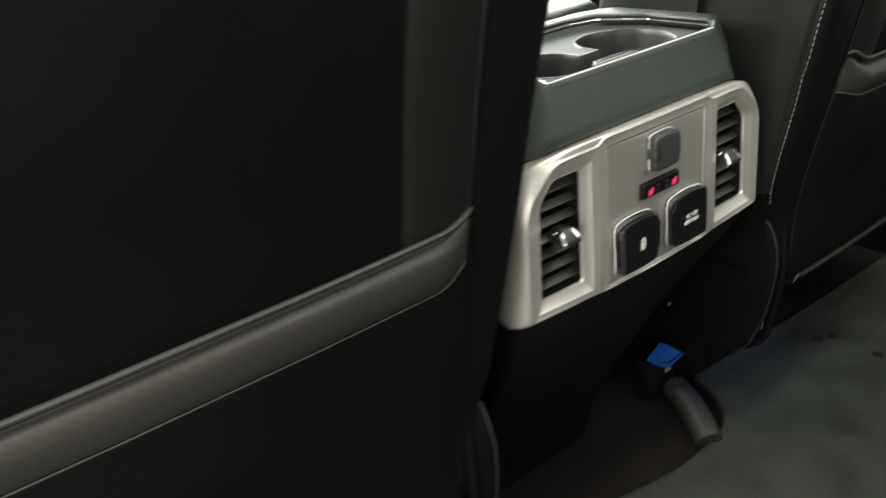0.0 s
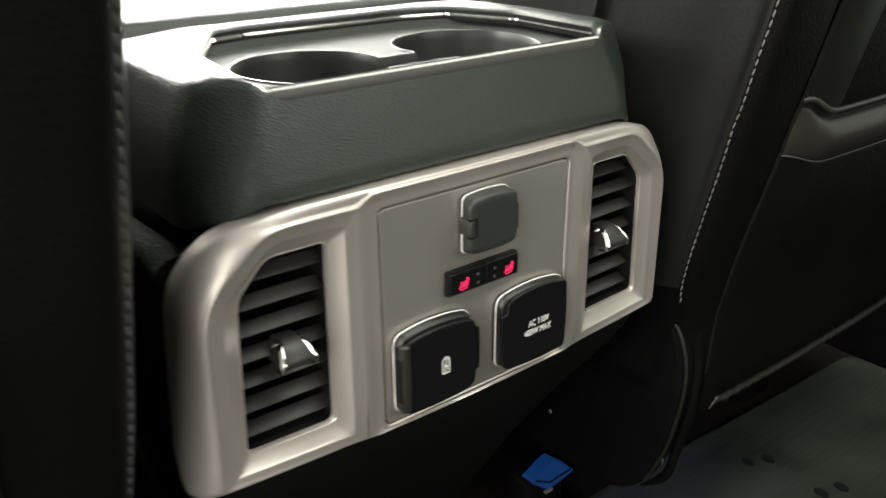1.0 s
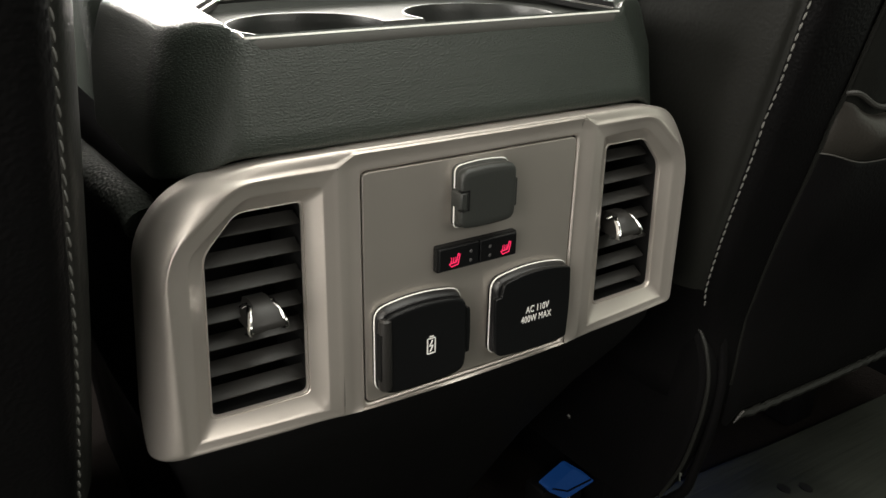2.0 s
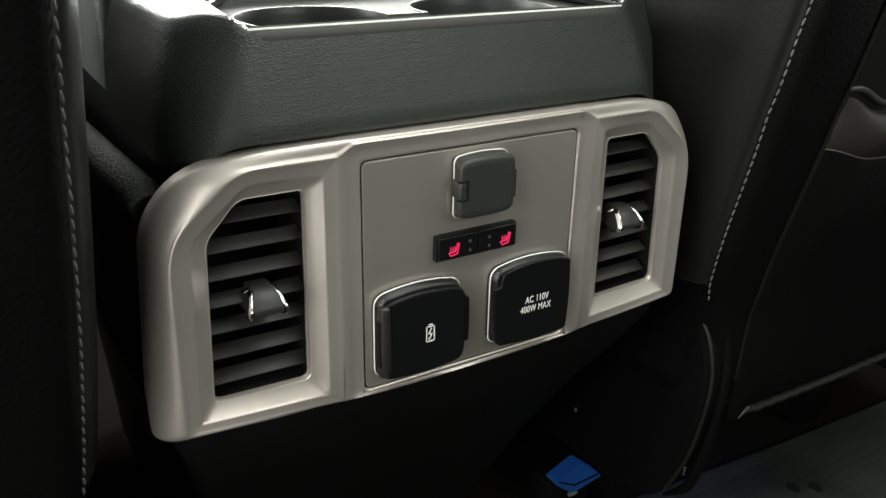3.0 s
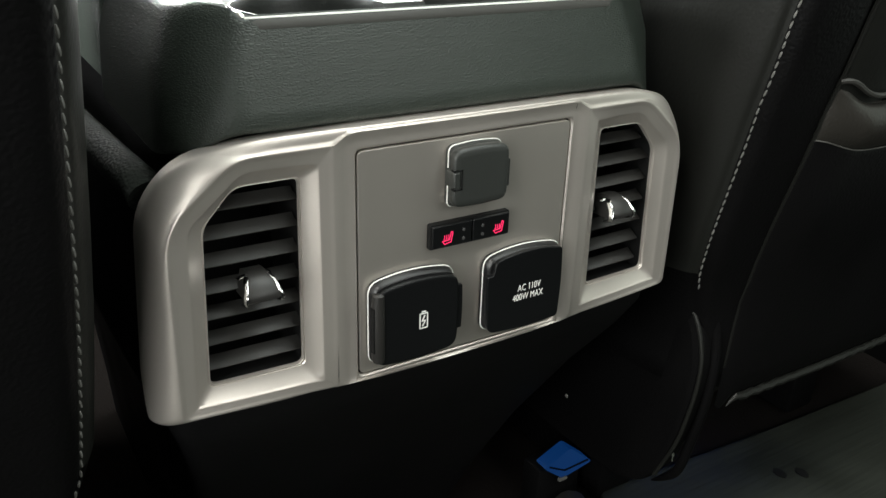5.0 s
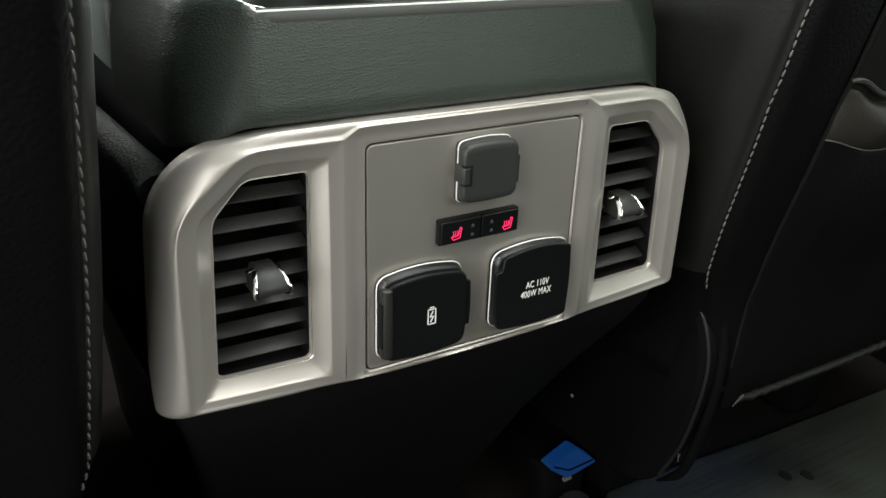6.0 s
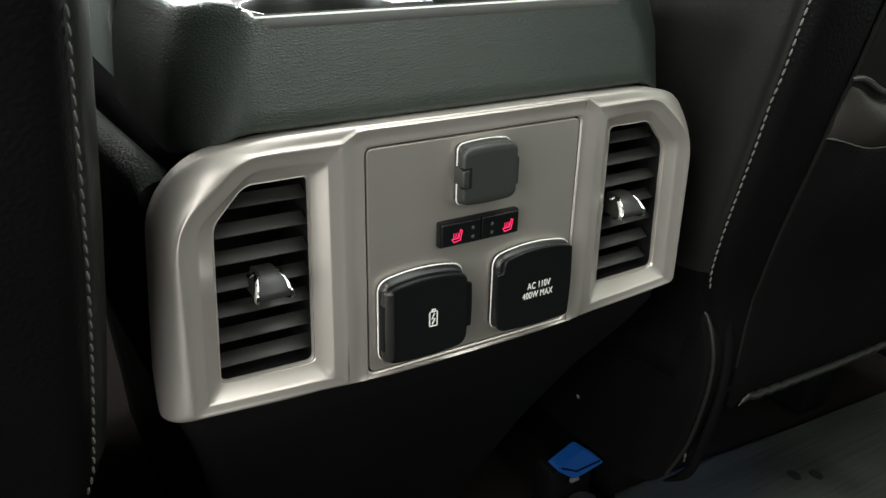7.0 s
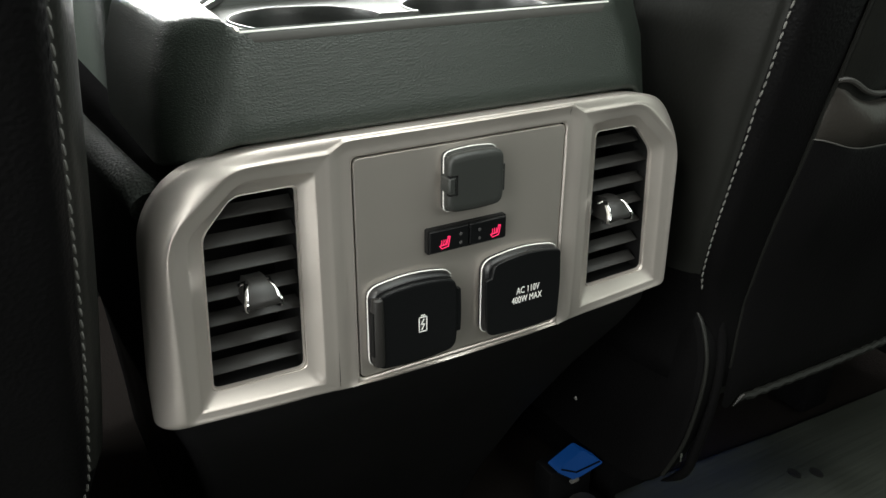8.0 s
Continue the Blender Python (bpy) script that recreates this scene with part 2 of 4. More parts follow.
# lower body
bm = bmesh.new()
levels = [(0.000, 0.115, 0.205), (0.06, 0.118, 0.190), (0.14, 0.124, 0.150), (0.22, 0.132, 0.105), (0.29, 0.143, 0.060), (0.335, 0.1530, 0.028), (0.356, 0.1600, 0.017),
          (0.366, 0.1610, 0.016), (0.370, 0.1590, 0.052), (0.44, 0.1570, 0.053), (0.476, 0.1555, 0.053), (0.4830, 0.1545, 0.054), (0.4838, 0.1520, 0.056), (0.4600, 0.1480, 0.06)]
loops = []
for z, x, y in levels:
    flare = 0.006 if z > 0.3 else 0.0
    loops.append([Vector((p.x, p.y, z)) for p in rounded([(-x, y), (x, y), (x + flare, max(y + 0.05, 0.13)), (x + flare, 0.60), (-x - flare, 0.60), (-x - flare, max(y + 0.05, 0.13))], [0.012, 0.012, 0.05, 0.01, 0.01, 0.05])])
loft(bm, loops, cap=(True, True))
part("lower_body", bm, DARKTRIM, console, "black moulded plastic lower body")

# bezel
CORNERS = [(-0.1585, 0.3745), (-0.1565, 0.474), (-0.124, 0.5022), (-0.104, 0.5022), (-0.0775, 0.5022), (-0.069, 0.5075), (0.069, 0.5072), (0.0775, 0.5022),
           (0.104, 0.5022), (0.124, 0.5022), (0.1565, 0.474), (0.1585, 0.3745), (0.0775, 0.3745), (-0.0775, 0.3745)]
EDGE = [(-0.1710, 0.3690), (-0.1635, 0.476), (-0.1475, 0.5005), (-0.118, 0.5088), (-0.079, 0.5094), (-0.069, 0.5095), (0.069, 0.5093), (0.079, 0.5092),
        (0.118, 0.5088), (0.1465, 0.5005), (0.1635, 0.476), (0.1645, 0.3690), (0.077, 0.3690), (-0.077, 0.3690)]
RADS = [0.004, 0.014, 0.012, 0.004, 0.001, 0.004, 0.004, 0.001, 0.004, 0.012, 0.014, 0.004, 0.001, 0.001]
EDGE_RADS = [0.004, 0.034, 0.034, 0.02, 0.001, 0.004, 0.004, 0.001, 0.02, 0.034, 0.034, 0.004, 0.001, 0.001]


def sag(x, z):
    """The bezel's lower edge hangs in a shallow arc."""
    return z - 0.0054 * max(0, 1 - (x / 0.16) ** 2) * max(0, min(1, (0.3860 - z) / 0.0115))


def roll_under(x, z):
    """The bezel's face turns under towards its lower edge, more so below the vents."""
    k = max(0, min(1, (abs(x) - 0.070) / 0.012))
    return 24 * max(0, 0.3745 + 0.0055 * k - z) ** 2


def edge_depth(x, z):
    """How far the bezel's outer edge lies behind its ridge: it wraps back at both ends."""
    u, k = (x - 0.131, 0.20) if x > 0 else (-x - 0.1265, 0.28)
    wrap = 0.0009 + k * (u + math.sqrt(u * u + 0.00015)) - 0.0004
    low = max(0, min(1, (0.400 - z) / 0.034)) if x > -0.1 else max(0, min(1, (0.386 - z) / 0.020)) * 0.7
    return wrap * (1 - low) + 0.0065 * low


def wrapped(x, z):
    """1 where the bezel's edge turns far back, where its ridge and edge run into one round."""
    k = max(0, min(1, (edge_depth(x, z) - 0.005) / 0.011))
    return k * k * (3 - 2 * k)


def offset(pts, d):
    """A closed outline moved to its left side by d, with mitred corners."""
    out, k = [], len(pts)
    for i in range(k):
        p, a, b = Vector(pts[i]), Vector(pts[i - 1]), Vector(pts[(i + 1) % k])
        n1, n2 = (p - a).normalized(), (b - p).normalized()
        m = Vector((-n1.y - n2.y, n1.x + n2.x))
        m = m.normalized() / max(0.6, m.length / 2)
        out.append(tuple(p + m * d))
    return out


def prism(outline, rows, bow=None):
    """A solid over an outline in x and z: rows of (inset, y) from its back to its front."""
    k = len(outline)
    turn = sum(outline[i][0] * outline[(i + 1) % k][1] - outline[(i + 1) % k][0] * outline[i][1] for i in range(k))
    bm = bmesh.new()
    loft(bm, [[Vector((x, y + (bow(x) if bow else 0), z)) for x, z in offset(outline, inset if turn > 0 else -inset)] for inset, y in rows], cap=(True, True))
    return bm


def bezel_loop(t, bead, rise, back=0.0):
    """The outline at t between the ridge and the outer edge: past a small rounded bead, then at rise of the edge's depth."""
    pts = [(a[0] + (b[0] - a[0]) * t, a[1] + (b[1] - a[1]) * t) for a, b in zip(CORNERS, EDGE)]
    edge = rounded(EDGE, EDGE_RADS, 5)
    here = rounded(pts, [a + (b - a) * t for a, b in zip(RADS, EDGE_RADS)], 5)
    loop = []
    for i, p in enumerate(here):
        q, e, f = here[(i + 1) % len(here)], edge[i], edge[(i + 1) % len(here)]
        for k in (range(6) if i % 6 == 5 else range(1)):
            a, b = p + (q - p) * k / 6, e + (f - e) * k / 6
            z = sag(a.x, a.y)
            loop.append(Vector((a.x, bead * 0.0010 * (1 - wrapped(b.x, b.y)) + edge_depth(b.x, b.y) * rise + back + bow(a.x) + roll_under(a.x, z), z)))
    return loop


bm = bmesh.new()
loft(bm, [bezel_loop(*v) for v in ((0, 0, 0), (0.02, 0.01, 0.000954), (0.05, 0.06, 0.00433), (0.1, 0.24, 0.0136), (0.15, 0.49, 0.0267), (0.2, 0.72, 0.0432), (0.25, 0.88, 0.0628), (0.31, 0.97, 0.0904), (0.38, 1, 0.128), (0.48, 1, 0.193), (0.58, 1, 0.271), (0.68, 1, 0.367), (0.78, 1.02, 0.483), (0.86, 1.08, 0.6), (0.93, 1.25, 0.733), (0.98, 1.6, 0.874), (1, 2.2, 1))]
     + [bezel_loop(0.99, 2.6, 1.0, 0.0014), bezel_loop(0.90, 2.2, 1.0, 0.010)])
RIDGE = [(0.1585, 0.3745), (0.1565, 0.474), (0.124, 0.5022), (0.0775, 0.5022), (0.0775, 0.3745)]
RIM = [(0.1500, 0.3800), (0.1465, 0.4718), (0.1205, 0.4945), (0.0848, 0.4943), (0.0853, 0.3790)]
OPEN = [(0.1432, 0.3866), (0.1398, 0.4700), (0.1232, 0.4880), (0.0918, 0.4882), (0.0932, 0.3860)]
for s in (-1, 1):
    between = lambda a, b, k: [(p[0] + (q[0] - p[0]) * k, p[1] + (q[1] - p[1]) * k) for p, q in zip(a, b)]

    def ring(pts, y, rads):
        loop, corners = [], rounded(pts, rads, 5)
        for i, p in enumerate(corners):
            q = corners[(i + 1) % len(corners)]
            loop += [p + (q - p) * k / 6 for k in (range(6) if i % 6 == 5 else range(1))]
        # towards the plate the dish round the vent is shallower
        shallow = lambda x: 0.6 * max(0, min(1, (0.098 - x) / 0.012)) * min(y, 0.0024) * max(0, min(1, 1 - (y - 0.0024) / 0.003))
        return [Vector((s * p.x, y - shallow(p.x) + bow(p.x) + roll_under(p.x, sag(p.x, p.y)), sag(p.x, p.y))) for p in loop]

    outer, rim, inner = [0.004, 0.014, 0.0096, 0.001, 0.0005], [0.001, 0.006, 0.006, 0.002, 0.001], [0.004, 0.005, 0.005, 0.0035, 0.004]
    rows = [(RIDGE, RIM, k, y, outer) for k, y in ((0, 0), (0.05, 0.00005), (0.11, 0.00020), (0.18, 0.00045), (0.27, 0.00080), (0.36, 0.0011))]
    rows += [(RIDGE, RIM, k, y, rim) for k, y in ((0.78, 0.0017), (0.88, 0.0019), (0.95, 0.0021), (1.0, 0.0024))]
    rows += [(RIM, OPEN, k, y, inner) for k, y in ((0.06, 0.0027), (0.14, 0.0031), (0.55, 0.0046), (0.93, 0.0059), (0.98, 0.0060), (1.02, 0.0066), (1.06, 0.0062), (1.13, 0.0061), (1.16, 0.0066), (1.16, 0.0085))]
    loft(bm, [ring(between(a, b, k), y, r) for a, b, k, y, r in rows])
CUT = (-0.0670, 0.3707, 0.0680, 0.4998)
for s in (-1, 1):
    columns = []
    end = CUT[2] if s > 0 else -CUT[0]
    for x, top, y in [(0.0775, 0.5022, 0.0), (0.0760, 0.5030, 0.0001), (0.0725, 0.5054, 0.0010), (0.0708, 0.5066, 0.0014), (0.0695, 0.5074, 0.0015), (end, 0.5074, 0.0015)]:
        columns.append([Vector((s * x, q + bow(x) + roll_under(x, sag(x, z)), sag(x, z))) for z, q in [(top + 0.0012, 0.0014), (top, 0.0), (top - 0.0016, y * 0.25), (top - 0.0045, y * 0.9), (top - 0.007, y), (0.392, y), (0.382, y), (0.3772, y), (0.3755, y * 0.6), (0.3745, 0.0)]])
    loft(bm, columns, closed=False)
across = [CUT[0] + (CUT[2] - CUT[0]) * k / 12 for k in range(13)]
loft(bm, [[Vector((x, q + bow(x), z)) for x in across] for z, q in [(0.5074, 0.0), (0.5064, 0.0003), (0.5042, 0.00125), (0.5015, 0.0015), (CUT[3], 0.0015)]], closed=False)
low = lambda x, k: CUT[1] + (sag(x, 0.3745) - CUT[1]) * k
loft(bm, [[Vector((x, q + bow(x) + roll_under(x, low(x, k)), low(x, k))) for x in across] for k, q in [(0.0, 0.0015), (0.3, 0.0014), (0.7, 0.0008), (1.0, 0.0)]], closed=False)
frame_loop = lambda g, r, y: [Vector((p.x, y + bow(p.x) + roll_under(p.x, p.y) * (y < 0.0025), p.y)) for p in rounded([(CUT[0] + g, CUT[1] + g), (CUT[2] - g, CUT[1] + g), (CUT[2] - g, CUT[3] - g), (CUT[0] + g, CUT[3] - g)], r, 5)]
loft(bm, [frame_loop(0, 0.0001, 0.0015), frame_loop(0.0006, 0.0042, 0.0015), frame_loop(0.0008, 0.0042, 0.0016), frame_loop(0.0015, 0.0042, 0.0025), frame_loop(0.0015, 0.0042, 0.0042)])
part("bezel", bm, SILVER, console, "satin silver painted bezel", angle=35)

# centre plate with the sockets
inside = lambda g: rounded([(CUT[0] + g, CUT[1] + g), (CUT[2] - g, CUT[1] + g), (CUT[2] - g, CUT[3] - g), (CUT[0] + g, CUT[3] - g)], 0.0038, 5)
part("plate_gap", prism(inside(0.0012), [(0, 0.0055), (0, 0.0042)], bow), HOLLOW, console, "dark seam round the plate")
part("plate", prism(inside(0.0024), [(0, 0.0044), (0, 0.0027), (0.0002, 0.0023), (0.0006, 0.0022)], bow), PLATE, console, "flat satin silver plate")


def arched(x0, z0, x1, z1, r, top=0.0, right=0.0, bottom=0.0, n=10):
    """A rounded rectangle whose upper, right and lower sides arch outwards."""
    pts = []
    for i, p in enumerate(rounded([(x0, z0), (x1, z0), (x1, z1), (x0, z1)], r, 5)):
        pts.append(p)
    fine = []
    for i, p in enumerate(pts):
        q = pts[(i + 1) % len(pts)]
        fine += [p + (q - p) * k / n for k in range(n if i % 6 == 5 else 1)]
    u = lambda v, a, b: max(0, 1 - (2 * (v - a) / (b - a) - 1) ** 2)
    return [Vector((p.x + right * u(p.y, z0, z1) * (p.x - x0) / (x1 - x0), p.y + top * u(p.x, x0, x1) * max(0, 2 * (p.y - z0) / (z1 - z0) - 1) - bottom * u(p.x, x0, x1) * max(0, 1 - 2 * (p.y - z0) / (z1 - z0)))) for p in fine]


def bead(pts, y, r, mat, parent, label):
    bm = bmesh.new()
    tube(bm, [Vector((p[0], y + bow(p[0]), p[1])) for p in pts], r, closed=True, n=8)
    return part("bright_edge", bm, mat, parent, label)


# power socket: a deep rounded lid on a hinge
shape = arched(-0.0148, 0.4612, 0.0172, 0.4934, 0.0034, top=0.0014)
socket = part("power_socket", prism(shape, [(0, 0.003), (0, -0.0002), (0.0003, -0.0010), (0.0009, -0.0030), (0.0016, -0.0034)]), CHARCOAL, console, "charcoal hinged power socket cover")
bead(shape, 0.0001, 0.00042, EDGE_GLINT, socket, "thin bright edge")
shape = arched(-0.0161, 0.4634, 0.0174, 0.4930, 0.0048, top=0.0012, bottom=0.0010, right=0.0004)
part("lid", prism(shape, [(0.0010, -0.0028), (0.0002, -0.0032), (0, -0.0040), (0, -0.0066), (0.0003, -0.0074), (0.0009, -0.0080), (0.0018, -0.0083), (0.0040, -0.0084)]), CHARCOAL, socket)
part("hinge", prism(rounded([(-0.0166, 0.4735), (-0.0122, 0.4735), (-0.0122, 0.4826), (-0.0166, 0.4826)], [0.0012, 0.0004, 0.0004, 0.0012], 3), [(0, 0.000), (0, -0.0072), (0.0003, -0.0081), (0.0008, -0.0086)]), CHARCOAL, socket)
bm = bmesh.new()
for lo, hi in (((-0.0166, -0.0086, 0.4727), (-0.0113, -0.0060, 0.4734)), ((-0.0166, -0.0086, 0.4827), (-0.0113, -0.0060, 0.4834)), ((-0.0121, -0.0086, 0.4727), (-0.0113, -0.0060, 0.4834))):
    box(bm, lo, hi)
part("hinge_gap", bm, HOLLOW, socket, "dark gap round the hinge")
part("latch", prism(rounded([(0.0160, 0.4692), (0.0191, 0.4696), (0.0191, 0.4845), (0.0160, 0.4852)], 0.0006, 3), [(0, -0.003), (0, -0.0066), (0.0005, -0.0072)]), CHARCOAL, socket)

# charging port cover: arched lid with a round hinge barrel and a latch
shape = arched(-0.0604, 0.3800, -0.0098, 0.4264, 0.0058, top=0.0034)
usb = part("usb_cover", prism(shape, [(0, 0.003), (0, -0.0002), (0.0004, -0.0012), (0.0013, -0.0034), (0.0022, -0.0040)]), BLACK, console, "black hinged charging port cover")
bead(shape, 0.0002, 0.00045, EDGE_GLINT, usb, "thin bright edge")
shape = arched(-0.0590, 0.3806, -0.0100, 0.4238, 0.0060, top=0.0030, right=0.0012, bottom=0.0014)
part("lid", prism(shape, [(0.0012, -0.0036), (0.0002, -0.0040), (0, -0.0046), (0, -0.0056), (0.0003, -0.0062), (0.0009, -0.0066), (0.0020, -0.0067)]), COVER, usb)
bm = bmesh.new()
rows = []
for z, k in ((0.3822, 0.6), (0.3830, 0.9), (0.3850, 1.0), (0.4000, 1.06), (0.4150, 1.0), (0.4222, 0.9), (0.4232, 0.6)):
    lean = 0.0010 * ((z - 0.403) / 0.02) ** 2
    rows.append([Vector((-0.0574 + lean * 0.4 + 0.0036 * k * math.cos(a), -0.0044 - 0.0036 * k * math.sin(a), z)) for a in [2 * math.pi * j / 20 for j in range(20)]])
loft(bm, rows, cap=(True, True))
part("hinge_barrel", bm, SLIDER, usb, "dark hinge barrel")
bm = bmesh.new()
box(bm, (-0.0612, -0.0068, 0.3895), (-0.0602, -0.0030, 0.4155), 0.0002)
part("hinge_slot", bm, HOLLOW, usb, "dark slot in the hinge")
part("latch", prism(rounded([(-0.0120, 0.3898), (-0.0062, 0.3904), (-0.0058, 0.4030), (-0.0064, 0.4168), (-0.0120, 0.4186)], [0.0006, 0.0010, 0.01, 0.0010, 0.0006], 4), [(0, -0.003), (0, -0.0050), (0.0005, -0.0057)]), COVER, usb)

# mains outlet cover: arched lid with a notched hinge corner
shape = arched(0.0104, 0.3806, 0.0634, 0.4258, 0.0060, top=0.0036)
mains = part("mains_cover", prism(shape, [(0, 0.003), (0, -0.0002), (0.0004, -0.0012), (0.0013, -0.0034), (0.0022, -0.0040)]), BLACK, console, "black hinged mains outlet cover")
bead(shape, 0.0002, 0.00045, EDGE_GLINT, mains, "thin bright edge")
top_side = [(0.0146 + 0.0462 * k / 8, 0.4254 + 0.0030 * (1 - (k / 4 - 1) ** 2)) for k in range(9)]
shape = rounded([(0.0112, 0.3812), (0.0360, 0.3792), (0.0612, 0.3804), (0.0622, 0.4030)] + top_side[::-1] + [(0.0132, 0.4178), (0.0092, 0.4174), (0.0094, 0.4000)],
                [0.005, 0.02, 0.003, 0.02, 0.002] + [0.001] * 7 + [0.003, 0.0008, 0.0010, 0.01], 4)
part("lid", prism(shape, [(0.0004, -0.0036), (0.0001, -0.0040), (0, -0.0046), (0, -0.0059), (0.0001, -0.0063), (0.0003, -0.0066), (0.0006, -0.0067)]), COVER, mains)

Q = -0.0068
bm = bmesh.new()
for a, b in [((-0.0023, -0.0047), (0.0023, -0.0047)), ((-0.0023, 0.0040), (0.0023, 0.0040)), ((-0.0023, -0.0047), (-0.0023, 0.0040)), ((0.0023, -0.0047), (0.0023, 0.0040)),
             ((-0.0010, 0.0051), (0.0010, 0.0051)), ((0.0006, 0.0026), (-0.0010, -0.0004)), ((-0.0010, -0.0004), (0.0010, -0.0004)), ((0.0010, -0.0004), (-0.0006, -0.0034))]:
    bar2d(bm, (-0.0314 + a[0], 0.4022 + a[1]), (-0.0314 + b[0], 0.4022 + b[1]), 0.00058, Q)
part("battery_symbol", bm, PRINT, usb, "white printed battery symbol", smooth=False)


def lettering(body, x0, x1, z0, z1, parent):
    data = bpy.data.curves.new("lettering", "FONT")
    data.body, data.size, data.extrude, data.space_character = body, 1.0, 0.02, 1.06
    ob = bpy.data.objects.new("lettering", data)
    scene.collection.objects.link(ob)
    bpy.context.view_layer.update()
    mesh = bpy.data.meshes.new_from_object(ob.evaluated_get(bpy.context.evaluated_depsgraph_get()))
    bpy.data.objects.remove(ob)
    xs, ys = [v.co.x for v in mesh.vertices], [v.co.y for v in mesh.vertices]
    sx, sy = (x1 - x0) / (max(xs) - min(xs)), (z1 - z0) / (max(ys) - min(ys))
    mesh.transform(Matrix.Translation((x0, Q, z0)) @ Matrix.Rotation(math.pi / 2, 4, "X") @ Matrix.Diagonal((sx, sy, 0.005, 1)) @ Matrix.Translation((-min(xs), -min(ys), 0)))
    mesh.materials.clear()
    mesh.materials.append(PRINT)
    text = new("lettering", mesh)
    text.parent = parent
    text["label"] = "white printed words " + body
    return text


lettering("AC 110V", 0.0302, 0.0463, 0.4037, 0.4078, mains)
lettering("400W MAX", 0.0272, 0.0484, 0.3979, 0.4020, mains)

# seat heater switches
heater = part("heater_switch", prism(rounded([(-0.0249, 0.4384), (0.0253, 0.4384), (0.0253, 0.4527), (-0.0249, 0.4527)], 0.0012), [(0, 0.003), (0, -0.0002), (0.0004, -0.0006)]), HOLLOW, console, "black twin seat heater switch")
for x0, x1, g in [(-0.0241, 0.0002, -0.0151), (0.0008, 0.0246, 0.0173)]:
    part("switch_key", prism(rounded([(x0, 0.4392), (x1, 0.4392), (x1, 0.4519), (x0, 0.4519)], 0.0008), [(0, 0.0), (0, -0.0014), (0.0002, -0.0018), (0.0006, -0.0020)]), COVER, heater)
    bm = bmesh.new()
    K, Z = -0.0020, 0.4443
    outline = [(0.0012, -0.0010), (0.0022, 0.0034), (0.0032, 0.0030), (0.0022, -0.0024), (-0.0018, -0.0031), (-0.0030, -0.0014), (0.0012, -0.0010)]
    for a, b in zip(outline, outline[1:]):
        bar2d(bm, (g + a[0], Z + a[1]), (g + b[0], Z + b[1]), 0.0004, K)
    for k in range(3):
        x = g - 0.0022 + k * 0.0013
        bar2d(bm, (x, Z - 0.0008), (x + 0.0004, Z + 0.0004), 0.0003, K)
        bar2d(bm, (x + 0.0004, Z + 0.0004), (x + 0.0003, Z + 0.0018), 0.0003, K)
    part("seat_symbol", bm, RED, heater, "glowing red heated seat symbol", smooth=False)
    for z in (0.4424, 0.4474):
        bm = bmesh.new()
        loft(bm, [[Vector(((-0.0050 if g < 0 else 0.0071) + r * math.cos(a), y, z + r * math.sin(a))) for a in [2 * math.pi * j / 12 for j in range(12)]] for r, y in ((0.0010, K + 0.0004), (0.0010, K - 0.0001), (0.0007, K - 0.0002))], cap=(True, True))
        part("indicator", bm, DOT, heater, "unlit indicator dot")

